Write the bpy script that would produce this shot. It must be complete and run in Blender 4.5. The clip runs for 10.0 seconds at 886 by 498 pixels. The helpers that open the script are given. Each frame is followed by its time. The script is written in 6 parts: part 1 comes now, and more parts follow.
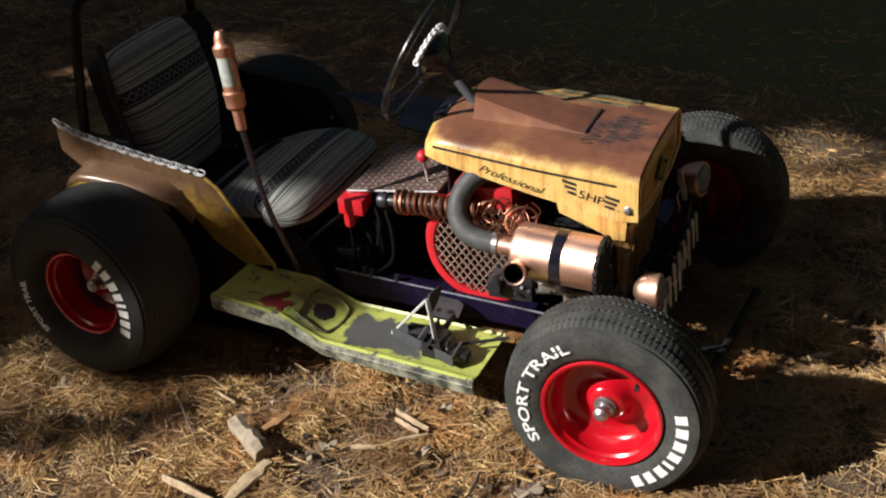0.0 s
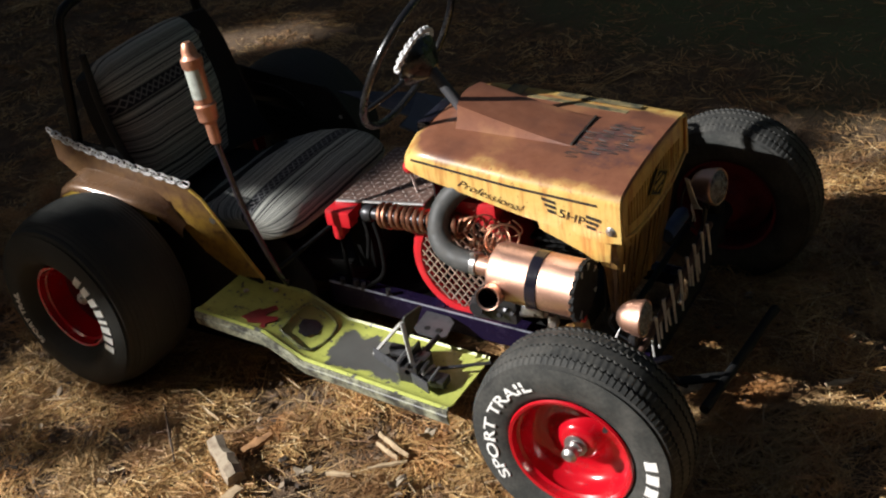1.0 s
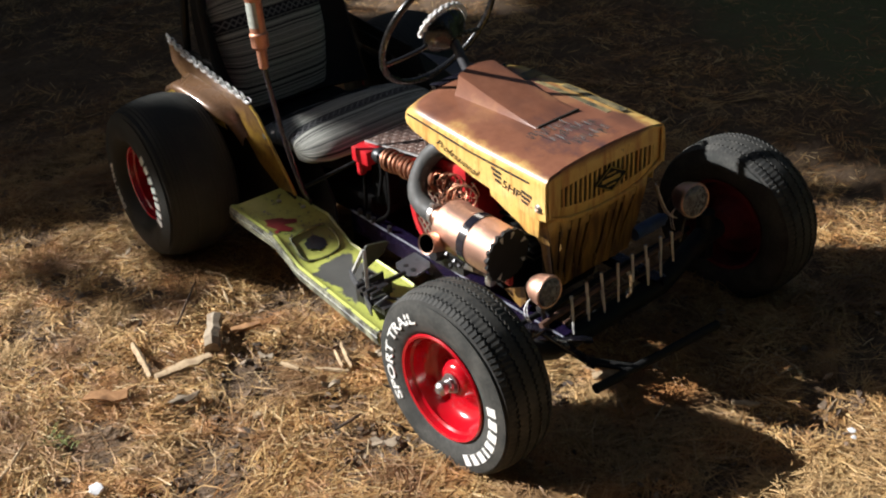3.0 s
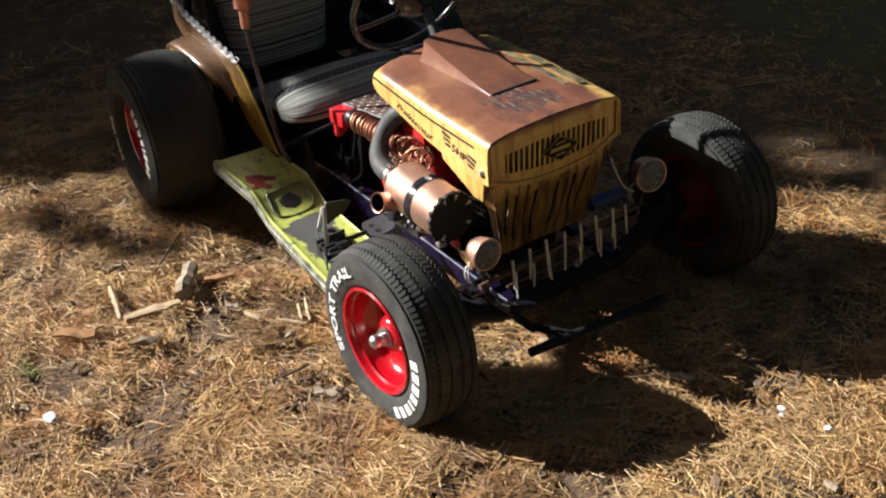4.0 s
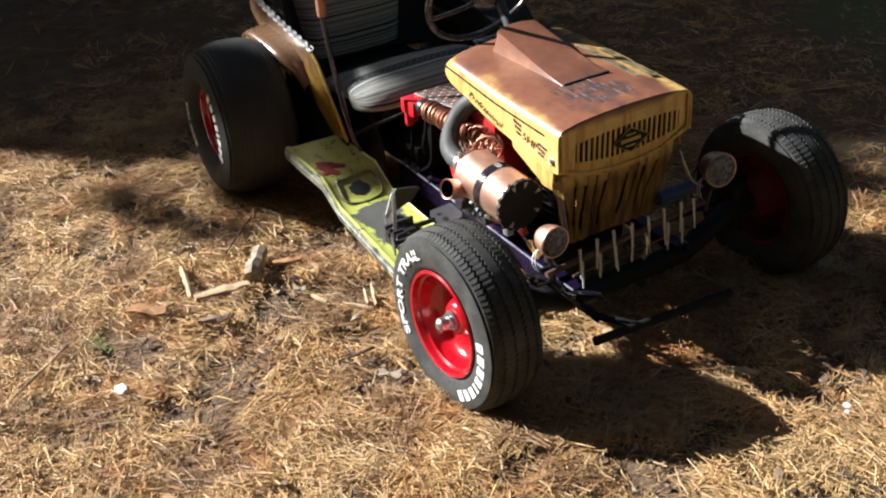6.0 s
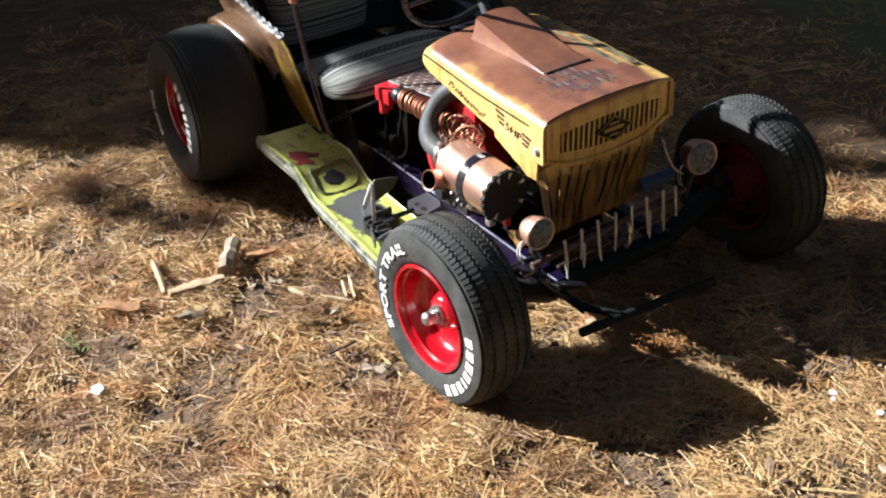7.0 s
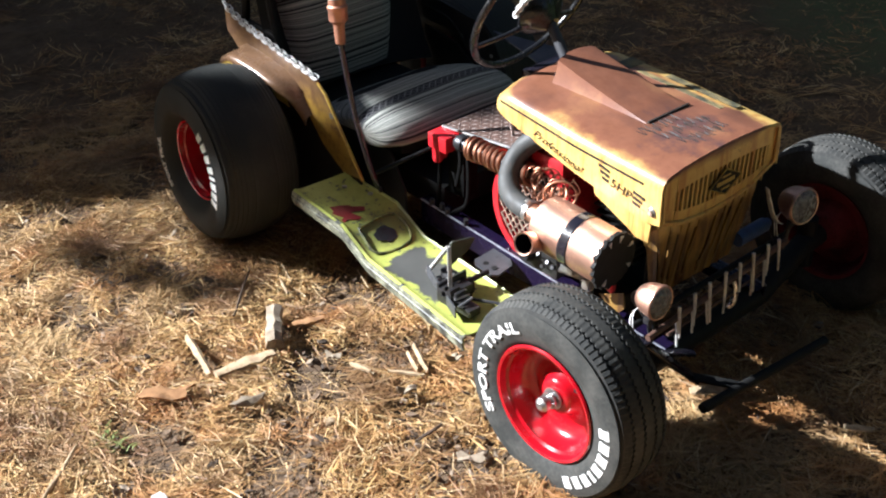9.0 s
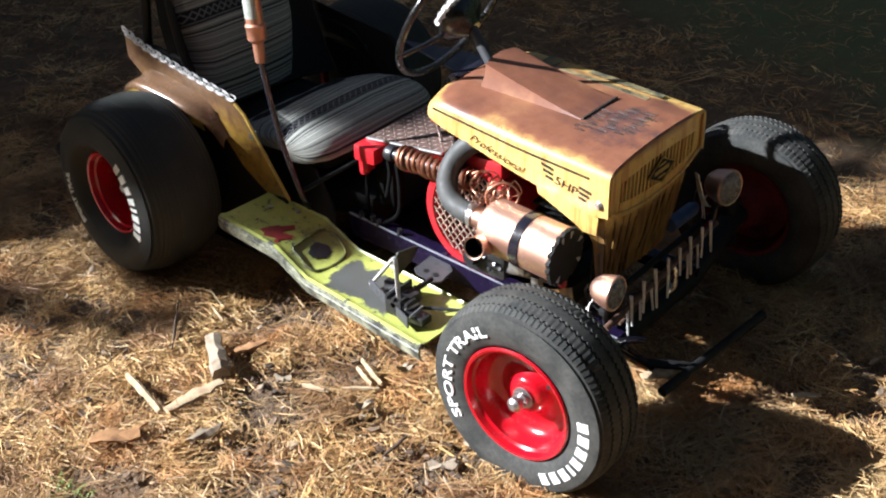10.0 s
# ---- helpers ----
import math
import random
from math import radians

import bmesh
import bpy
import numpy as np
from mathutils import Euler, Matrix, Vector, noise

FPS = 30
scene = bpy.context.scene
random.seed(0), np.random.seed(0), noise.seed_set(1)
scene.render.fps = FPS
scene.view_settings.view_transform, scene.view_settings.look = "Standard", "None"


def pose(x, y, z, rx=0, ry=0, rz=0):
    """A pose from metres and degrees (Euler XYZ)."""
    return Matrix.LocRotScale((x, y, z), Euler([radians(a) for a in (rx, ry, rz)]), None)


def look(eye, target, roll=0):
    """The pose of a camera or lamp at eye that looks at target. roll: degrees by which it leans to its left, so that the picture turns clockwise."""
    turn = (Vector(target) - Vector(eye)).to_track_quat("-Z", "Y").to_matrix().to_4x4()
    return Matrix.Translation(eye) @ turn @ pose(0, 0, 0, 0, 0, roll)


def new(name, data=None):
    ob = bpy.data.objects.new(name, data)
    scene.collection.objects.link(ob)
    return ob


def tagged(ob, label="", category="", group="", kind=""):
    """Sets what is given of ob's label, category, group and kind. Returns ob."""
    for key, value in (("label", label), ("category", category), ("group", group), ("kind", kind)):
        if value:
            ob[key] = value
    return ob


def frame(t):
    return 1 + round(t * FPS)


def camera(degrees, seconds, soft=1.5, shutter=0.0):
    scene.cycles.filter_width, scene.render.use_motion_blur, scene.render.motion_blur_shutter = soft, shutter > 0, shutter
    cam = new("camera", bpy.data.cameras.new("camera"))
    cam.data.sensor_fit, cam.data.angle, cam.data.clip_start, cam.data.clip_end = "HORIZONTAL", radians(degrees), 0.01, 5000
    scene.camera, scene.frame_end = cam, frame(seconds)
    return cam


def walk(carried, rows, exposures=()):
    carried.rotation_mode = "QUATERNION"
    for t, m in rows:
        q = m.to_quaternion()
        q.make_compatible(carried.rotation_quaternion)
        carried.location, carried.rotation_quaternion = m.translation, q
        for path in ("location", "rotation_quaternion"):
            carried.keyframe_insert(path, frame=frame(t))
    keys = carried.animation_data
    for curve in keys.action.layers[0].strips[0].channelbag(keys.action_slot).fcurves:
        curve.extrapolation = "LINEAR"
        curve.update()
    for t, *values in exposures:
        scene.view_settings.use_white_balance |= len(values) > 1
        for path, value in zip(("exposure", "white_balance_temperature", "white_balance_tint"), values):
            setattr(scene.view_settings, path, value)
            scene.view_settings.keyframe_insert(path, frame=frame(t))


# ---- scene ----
cam = camera(40.6, 10.0, soft=2.1)
PATH = [
    (0, (0.557, -2.49, 1.756), (-0.167, -0.906, 0.772), -4.4),
    (0.5, (0.691, -2.381, 1.751), (-0.112, -0.842, 0.758), -8.0),
    (1, (0.81, -2.139, 1.781), (-0.121, -0.702, 0.746), -8.6),
    (1.5, (1.001, -1.964, 1.78), (-0.006, -0.585, 0.74), -11.2),
    (2, (1.301, -1.84, 1.716), (0.102, -0.619, 0.681), -8.6),
    (2.5, (1.502, -1.85, 1.766), (0.202, -0.684, 0.792), -6.9),
    (3, (1.662, -1.897, 1.793), (0.327, -0.793, 0.794), -4.2),
    (4.3, (1.981, -1.66, 1.759), (0.529, -0.711, 0.763), -4.6),
    (4.5, (1.965, -1.671, 1.782), (0.498, -0.709, 0.82), -5.1),
    (5, (1.978, -1.677, 1.778), (0.487, -0.74, 0.829), -4.4),
    (5.5, (1.986, -1.699, 1.755), (0.501, -0.795, 0.767), -4.1),
    (6.8, (1.933, -1.805, 1.701), (0.471, -0.874, 0.703), -2.2),
    (7, (1.883, -1.794, 1.748), (0.469, -0.826, 0.716), -2.8),
    (7.5, (1.721, -1.911, 1.776), (0.37, -0.813, 0.792), -3.2),
    (8, (1.62, -1.974, 1.762), (0.316, -0.83, 0.767), -1.0),
    (8.5, (1.466, -1.975, 1.752), (0.143, -0.859, 0.749), -1.6),
    (9, (1.305, -1.959, 1.748), (0.022, -0.835, 0.704), -1.2),
    (9.5, (1.221, -2.003, 1.761), (0.01, -0.805, 0.713), -1.0),
    (10, (1.134, -2.117, 1.757), (0.036, -0.809, 0.717), -1.8),
]
walk(cam, [(t, look(eye, target, roll)) for t, eye, target, roll in PATH], [(0.0, 0.65, 6450, 10), (2.5, 0.95, 6400, 10), (4.5, 1.25, 6400, 10), (5.5, 1.4, 6300, 10), (7.5, 1.63, 5900, 9), (8.5, 1.71, 5870, 9), (9.0, 1.71, 5850, 9), (10.0, 1.64, 5850, 9)])

SKY = 0.0176
# unseen pines added to cast shade: offset from the tractor's light, distance, height, crown radius, lowest limb,
# clumps, seed
TREES = [(1.80, 9.0, 6.7, 2.1, 1.2, 60000, 21), (5.35, 9.5, 9.5, 3.3, 1.2, 42000, 22), (3.3, 11.2, 14.0, 2.35, 7.5, 46000, 26), (9.8, 10.0, 12.0, 3.2, 1.2, 20000, 23), (-6.0, 9.5, 12.0, 2.6, 1.5, 16000, 24)]
# unseen pines added all round the clearing to cut the skylight: angle, distance, height, crown radius, lowest limb,
# clumps, seed
RING = [(20, 15.0, 7, 3.2, 0.3, 9000, 31), (50, 12.0, 10, 3.2, 0.5, 9000, 32), (80, 15.0, 9, 3.4, 0.5, 9000, 33), (110, 16.0, 9, 3.4, 0.5, 9000, 34), (140, 15.0, 9, 3.4, 0.5, 9000, 35),
        (170, 15.0, 9, 3.4, 0.5, 9000, 36), (255, 14.0, 10, 3.2, 0.5, 9000, 37), (285, 9.0, 13, 3.4, 0.5, 9000, 38), (315, 9.0, 12, 3.4, 0.5, 9000, 39), (345, 15.0, 7, 3.2, 0.3, 9000, 40)]

# ---- light ----
SUN_WAY = Vector((1.24, 1.07, -1.0)).normalized()
world = bpy.data.worlds.new("sky")
scene.world = world
world.use_nodes = True
wn = world.node_tree.nodes
sky = wn.new("ShaderNodeTexSky")
sky.sky_type = "NISHITA"
sky.sun_disc = False
sky.dust_density = 4.0
sky.ozone_density = 0.3
sky.sun_elevation = math.asin(-SUN_WAY.z)
sky.sun_rotation = math.atan2(-SUN_WAY.x, -SUN_WAY.y)
world.node_tree.links.new(sky.outputs[0], wn["Background"].inputs[0])
wn["Background"].inputs[1].default_value = SKY
sun = new("sun", bpy.data.lights.new("sun", "SUN"))
sun.data.energy = 5.0
sun.data.angle = radians(0.55)
sun.data.color = (1.0, 0.97, 0.94)
sun.matrix_world = look((-6, -5, 6), Vector((-6, -5, 6)) + SUN_WAY)


# ---- materials ----
class Nodes:
    """A thin wrapper that makes node graphs short to write."""

    def __init__(self, name):
        self.mat = bpy.data.materials.new(name)
        self.mat.use_nodes = True
        self.tree = self.mat.node_tree
        self.bsdf = self.tree.nodes["Principled BSDF"]

    def add(self, kind, **props):
        n = self.tree.nodes.new(kind)
        for k, v in props.items():
            setattr(n, k, v)
        return n

    def put(self, value, socket):
        if isinstance(value, (int, float)):
            socket.default_value = value
        elif isinstance(value, tuple):
            socket.default_value = (*value, 1.0) if len(value) == 3 and socket.type == "RGBA" else value
        else:
            self.tree.links.new(value, socket)

    def coords(self, which="Object"):
        return self.add("ShaderNodeTexCoord").outputs[which]

    def scaled(self, v, sx, sy, sz):
        n = self.add("ShaderNodeMapping")
        self.put(v, n.inputs["Vector"])
        n.inputs["Scale"].default_value = (sx, sy, sz)
        return n.outputs[0]

    def noise(self, v, scale, detail=4.0, rough=0.55, distort=0.0):
        n = self.add("ShaderNodeTexNoise")
        self.put(v, n.inputs["Vector"])
        n.inputs["Scale"].default_value = scale
        n.inputs["Detail"].default_value = detail
        n.inputs["Roughness"].default_value = rough
        n.inputs["Distortion"].default_value = distort
        return n.outputs["Fac"]

    def ramp(self, fac, *stops, step=False):
        n = self.add("ShaderNodeValToRGB")
        self.put(fac, n.inputs[0])
        if step:
            n.color_ramp.interpolation = "CONSTANT"
        els = n.color_ramp.elements
        while len(els) < len(stops):
            els.new(0.5)
        for e, (p, c) in zip(els, stops):
            e.position = p
            e.color = (c, c, c, 1) if isinstance(c, (int, float)) else (*c, 1)
        return n.outputs[0]

    def mix(self, fac, a, b, blend="MIX"):
        n = self.add("ShaderNodeMix", data_type="RGBA", blend_type=blend)
        self.put(fac, n.inputs[0])
        self.put(a, n.inputs[6])
        self.put(b, n.inputs[7])
        return n.outputs[2]

    def math(self, op, a, b=0.0, c=0.0):
        n = self.add("ShaderNodeMath", operation=op)
        self.put(a, n.inputs[0])
        self.put(b, n.inputs[1])
        self.put(c, n.inputs[2])
        return n.outputs[0]

    def axes(self, v):
        n = self.add("ShaderNodeSeparateXYZ")
        self.put(v, n.inputs[0])
        return n.outputs

    def bump(self, height, strength=0.3, distance=0.002):
        n = self.add("ShaderNodeBump")
        self.put(height, n.inputs["Height"])
        n.inputs["Strength"].default_value = strength
        n.inputs["Distance"].default_value = distance
        self.tree.links.new(n.outputs[0], self.bsdf.inputs["Normal"])

    def done(self, color=None, rough=None, metal=None, coat=None):
        if color is not None:
            self.put(color, self.bsdf.inputs["Base Color"])
        if rough is not None:
            self.put(rough, self.bsdf.inputs["Roughness"])
        if metal is not None:
            self.put(metal, self.bsdf.inputs["Metallic"])
        if coat is not None:
            self.bsdf.inputs["Coat Weight"].default_value = coat
            self.bsdf.inputs["Coat Roughness"].default_value = 0.12
        return self.mat


def worn(name, color, dirt, rough=0.4, metal=0.0, amount=0.5, scale=18.0, coat=None, bump=0.15):
    """Paint or metal with patches of dirt at two scales."""
    n = Nodes(name)
    v = n.coords()
    big, fine = n.noise(v, scale, 5), n.noise(v, scale * 9, 3)
    mask = n.ramp(n.math("MULTIPLY_ADD", fine, 0.35, n.math("MULTIPLY", big, 0.75)), (0.62 - 0.25 * amount, 0.0), (0.82 - 0.1 * amount, 1.0))
    n.bump(fine, bump, 0.001)
    return n.done(n.mix(mask, color, dirt), n.math("MULTIPLY_ADD", mask, 0.3, rough), metal, coat)




def tyre_rubber():
    """Dusty rubber with greyer sidewalls; the tread is darkened in place of shade on its front."""
    n = Nodes("tyre_rubber")
    v = n.coords()
    x, y, z = n.axes(v)
    big, fine = n.noise(v, 14, 5), n.noise(v, 126, 3)
    side = n.ramp(n.math("MULTIPLY", n.math("ABSOLUTE", y), 10.0), (0.63, 0.0), (0.70, 1.0))
    dust = n.ramp(n.math("MULTIPLY_ADD", fine, 0.35, n.math("MULTIPLY", big, 0.75)), (0.46, 0.0), (0.76, 1.0))
    tread = n.mix(dust, (0.027, 0.028, 0.027), (0.078, 0.076, 0.068))
    wall = n.mix(dust, (0.032, 0.034, 0.032), (0.085, 0.083, 0.075))
    n.bump(fine, 0.3, 0.001)
    n.bsdf.inputs["Specular IOR Level"].default_value = 0.3
    return n.done(n.mix(side, tread, wall), 0.68)


M_RUBBER = tyre_rubber()
M_REAR = worn("rear_rubber", (0.021, 0.0228, 0.021), (0.042, 0.042, 0.038), 0.58, amount=0.4, scale=14, bump=0.3)
M_REAR.node_tree.nodes["Principled BSDF"].inputs["Specular IOR Level"].default_value = 0.3
M_WHITE = worn("white_lettering", (0.8, 0.8, 0.77), (0.45, 0.43, 0.38), 0.6, amount=0.15, scale=40)
M_RED = worn("red_wheel_paint", (0.44, 0.004, 0.012), (0.2, 0.008, 0.012), 0.2, amount=0.2, scale=20, coat=0.6, bump=0.05)
M_REDMATT = worn("red_engine_paint", (0.55, 0.012, 0.02), (0.2, 0.02, 0.02), 0.42, amount=0.35, scale=30, coat=0.2)
M_COPPER = worn("copper", (0.76, 0.47, 0.36), (0.5, 0.27, 0.18), 0.4, 1.0, amount=0.25, scale=16, bump=0.08)
M_COIL = worn("dull_copper", (0.4, 0.19, 0.12), (0.13, 0.065, 0.04), 0.42, 1.0, amount=0.5, scale=30)
M_BLACK = worn("gloss_black_paint", (0.010, 0.009, 0.015), (0.022, 0.02, 0.026), 0.15, amount=0.3, scale=25, coat=0.5)
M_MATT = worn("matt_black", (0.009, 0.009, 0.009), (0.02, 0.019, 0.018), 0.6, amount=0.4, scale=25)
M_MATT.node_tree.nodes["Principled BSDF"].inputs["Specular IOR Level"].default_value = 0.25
M_STEEL = worn("bare_steel", (0.5, 0.5, 0.5), (0.18, 0.15, 0.12), 0.32, 0.9, amount=0.4, scale=40)
M_DARKSTEEL = worn("dark_steel", (0.05, 0.05, 0.054), (0.03, 0.025, 0.022), 0.38, 0.6, amount=0.4, scale=30)
M_PLATE = worn("scuffed_grey_steel", (0.085, 0.087, 0.095), (0.045, 0.045, 0.05), 0.45, 0.4, amount=0.4, scale=40)
M_TRAY = worn("dark_blue_paint", (0.010, 0.016, 0.034), (0.06, 0.065, 0.08), 0.3, amount=0.35, scale=20, coat=0.3)
# near-black with little sheen: black cables, and shade put in as colour
M_DEADBLACK = worn("dead_black", (0.004, 0.004, 0.004), (0.009, 0.008, 0.007), 0.9, amount=0.3, scale=40)
M_DEADBLACK.node_tree.nodes["Principled BSDF"].inputs["Specular IOR Level"].default_value = 0.08
M_CHROME = worn("bright_chain", (0.75, 0.75, 0.76), (0.35, 0.33, 0.3), 0.2, 1.0, amount=0.25, scale=60)
M_HOSE = worn("grey_hose", (0.04, 0.042, 0.041), (0.075, 0.072, 0.066), 0.6, amount=0.4, scale=30)
M_BLUE = worn("blue_plastic", (0.05, 0.09, 0.2), (0.05, 0.06, 0.1), 0.45, amount=0.3)
M_INK = worn("black_ink", (0.015, 0.013, 0.012), (0.06, 0.04, 0.025), 0.6, amount=0.4, scale=60)
M_WOOD = worn("weathered_wood", (0.48, 0.36, 0.22), (0.22, 0.14, 0.08), 0.85, amount=0.5, scale=50, bump=0.5)
M_BARK = worn("bark", (0.12, 0.08, 0.055), (0.05, 0.035, 0.025), 0.95, amount=0.6, scale=9, bump=0.9)
M_YELLOWEDGE = worn("yellow_edge_paint", (0.5, 0.34, 0.06), (0.22, 0.13, 0.04), 0.35, amount=0.4, scale=30, coat=0.3)
M_DECAL = worn("faded_decal", (0.05, 0.055, 0.04), (0.34, 0.26, 0.11), 0.5, amount=0.75, scale=30)
M_PAPER = worn("pale_scrap", (0.7, 0.72, 0.74), (0.4, 0.4, 0.4), 0.6, amount=0.3, scale=40)


def hood_paint():
    n = Nodes("rusted_yellow_paint")
    v = n.coords()
    x, y, z = n.axes(v)
    big, mid, fine = n.noise(v, 7, 6, 0.6), n.noise(v, 26, 6, 0.65), n.noise(v, 160, 3)
    streak = n.noise(n.scaled(v, 34, 30, 3.5), 1.6, 4, 0.6)
    yellow = n.mix(n.ramp(mid, (0.35, 0.0), (0.7, 1.0)), (0.70, 0.50, 0.165), (0.63, 0.38, 0.10))
    yellow = n.mix(n.ramp(streak, (0.48, 0.0), (0.66, 0.8)), yellow, (0.44, 0.17, 0.045))
    rust = n.mix(n.ramp(mid, (0.3, 0.0), (0.72, 1.0)), (0.235, 0.098, 0.056), (0.175, 0.066, 0.035))
    rust = n.mix(n.ramp(big, (0.5, 0.0), (0.7, 0.8)), rust, (0.105, 0.044, 0.03))
    rust = n.mix(n.ramp(big, (0.3, 0.75), (0.45, 0.0)), rust, (0.34, 0.165, 0.075))
    spot = n.math("ADD", n.math("SUBTRACT", 0.55, n.math("ADD", n.math("MULTIPLY", n.math("ABSOLUTE", n.math("ADD", x, 0.1)), 5.0), n.math("MULTIPLY", n.math("ABSOLUTE", n.math("ADD", y, 0.02)), 3.0))), n.math("MULTIPLY_ADD", mid, 1.6, -0.8))
    rust = n.mix(n.ramp(spot, (0.1, 0.0), (0.4, 0.75)), rust, (0.075, 0.042, 0.045))
    # browner and darker low down: rust, plus shade under the hood put into colour
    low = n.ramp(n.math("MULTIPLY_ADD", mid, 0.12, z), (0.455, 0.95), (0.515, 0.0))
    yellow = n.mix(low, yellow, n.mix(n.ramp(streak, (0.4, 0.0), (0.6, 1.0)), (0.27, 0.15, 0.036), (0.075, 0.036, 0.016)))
    # bare rusted top sheet, worn through from the middle; paint survives at the far side, the front lip and down the sides
    up = n.math("ADD", n.math("MULTIPLY", n.math("SUBTRACT", n.math("MULTIPLY_ADD", x, 0.078, z), 0.572), 26.0), n.math("MULTIPLY_ADD", big, 1.1, -0.38))
    up = n.math("SUBTRACT", up, n.ramp(n.math("ADD", y, n.math("MULTIPLY", mid, 0.06)), (0.14, 0.0), (0.22, 0.8)))
    up = n.math("SUBTRACT", up, n.ramp(n.math("ADD", n.math("ADD", x, 0.2), n.math("MULTIPLY", big, 0.12)), (0.25, 0.0), (0.29, 0.25)))
    mask = n.ramp(up, (0.1, 0.0), (0.55, 1.0))
    speck = n.ramp(n.noise(v, 95, 2), (0.68, 0.0), (0.74, 0.7))
    col = n.mix(speck, n.mix(mask, yellow, rust), (0.14, 0.055, 0.03))
    n.bump(n.math("MULTIPLY_ADD", mid, 0.6, fine), 0.25, 0.001)
    return n.done(col, n.math("MULTIPLY_ADD", mask, 0.10, n.math("MULTIPLY_ADD", mid, 0.22, 0.22)), 0.0, 0.18)


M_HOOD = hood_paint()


def gold_paint():
    n = Nodes("worn_gold_fender_paint")
    v = n.coords()
    big, mid = n.noise(v, 9, 5), n.noise(v, 40, 4)
    x, y, z = n.axes(v)
    yellow = n.mix(n.ramp(mid, (0.4, 0.0), (0.65, 1.0)), (0.36, 0.22, 0.04), (0.24, 0.135, 0.035))
    brown = n.mix(n.ramp(mid, (0.4, 0.0), (0.65, 1.0)), (0.20, 0.115, 0.055), (0.13, 0.07, 0.04))
    # yellow survives low down; the rest is brown, as bronzed paint and as painted-in shade
    low = n.ramp(n.math("MULTIPLY_ADD", big, 0.16, n.math("MULTIPLY_ADD", x, 0.12, z)), (0.345, 1.0), (0.40, 0.0))
    col = n.mix(low, brown, yellow)
    col = n.mix(n.ramp(mid, (0.6, 0.0), (0.72, 0.8)), col, (0.12, 0.06, 0.03))
    n.bump(mid, 0.15, 0.001)
    return n.done(col, n.math("MULTIPLY_ADD", mid, 0.3, 0.2), 0.25, 0.3)


M_GOLD = gold_paint()


def board_paint():
    n = Nodes("scuffed_lime_paint")
    v = n.coords()
    x, y, z = n.axes(v)
    big, mid, fine = n.noise(v, 11, 5, 0.6), n.noise(v, 38, 5, 0.65), n.noise(v, 180, 2)
    lime = n.mix(n.ramp(mid, (0.35, 0.0), (0.7, 1.0)), (0.44, 0.48, 0.11), (0.33, 0.36, 0.08))
    # foot-worn patches, dark where the paint is gone
    foot = n.math("SUBTRACT", 1.0, n.math("MULTIPLY", n.math("ABSOLUTE", n.math("ADD", x, 0.58)), 7.5))
    side = n.math("SUBTRACT", 1.0, n.math("MULTIPLY", n.math("ABSOLUTE", n.math("ADD", y, 0.37)), 13.0))
    worn_a = n.math("ADD", n.math("MINIMUM", foot, side), n.math("MULTIPLY_ADD", big, 1.8, -0.95))
    worn_b = n.math("MULTIPLY_ADD", mid, 1.0, n.math("MULTIPLY", big, 0.9))
    mask = n.math("MAXIMUM", n.ramp(worn_a, (0.16, 0.0), (0.26, 1.0)), n.ramp(worn_b, (0.3, 0.0), (1.0, 0.0)))
    chips = n.ramp(n.math("ADD", mid, n.math("MULTIPLY", fine, 0.3)), (0.76, 0.0), (0.8, 1.0))
    # sloping face: a duller, darker olive, broken up by noise
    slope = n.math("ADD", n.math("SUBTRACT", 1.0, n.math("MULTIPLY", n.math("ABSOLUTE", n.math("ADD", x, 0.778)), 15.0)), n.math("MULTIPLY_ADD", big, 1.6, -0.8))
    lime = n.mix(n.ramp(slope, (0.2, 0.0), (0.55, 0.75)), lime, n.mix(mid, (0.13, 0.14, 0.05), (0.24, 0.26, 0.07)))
    col = n.mix(n.math("MAXIMUM", mask, chips), lime, n.mix(big, (0.05, 0.052, 0.05), (0.11, 0.11, 0.1)))
    n.bump(n.math("ADD", fine, n.math("MULTIPLY", mask, -1.0)), 0.2, 0.001)
    return n.done(col, n.math("MULTIPLY_ADD", mid, 0.3, 0.25))


M_LIME = board_paint()


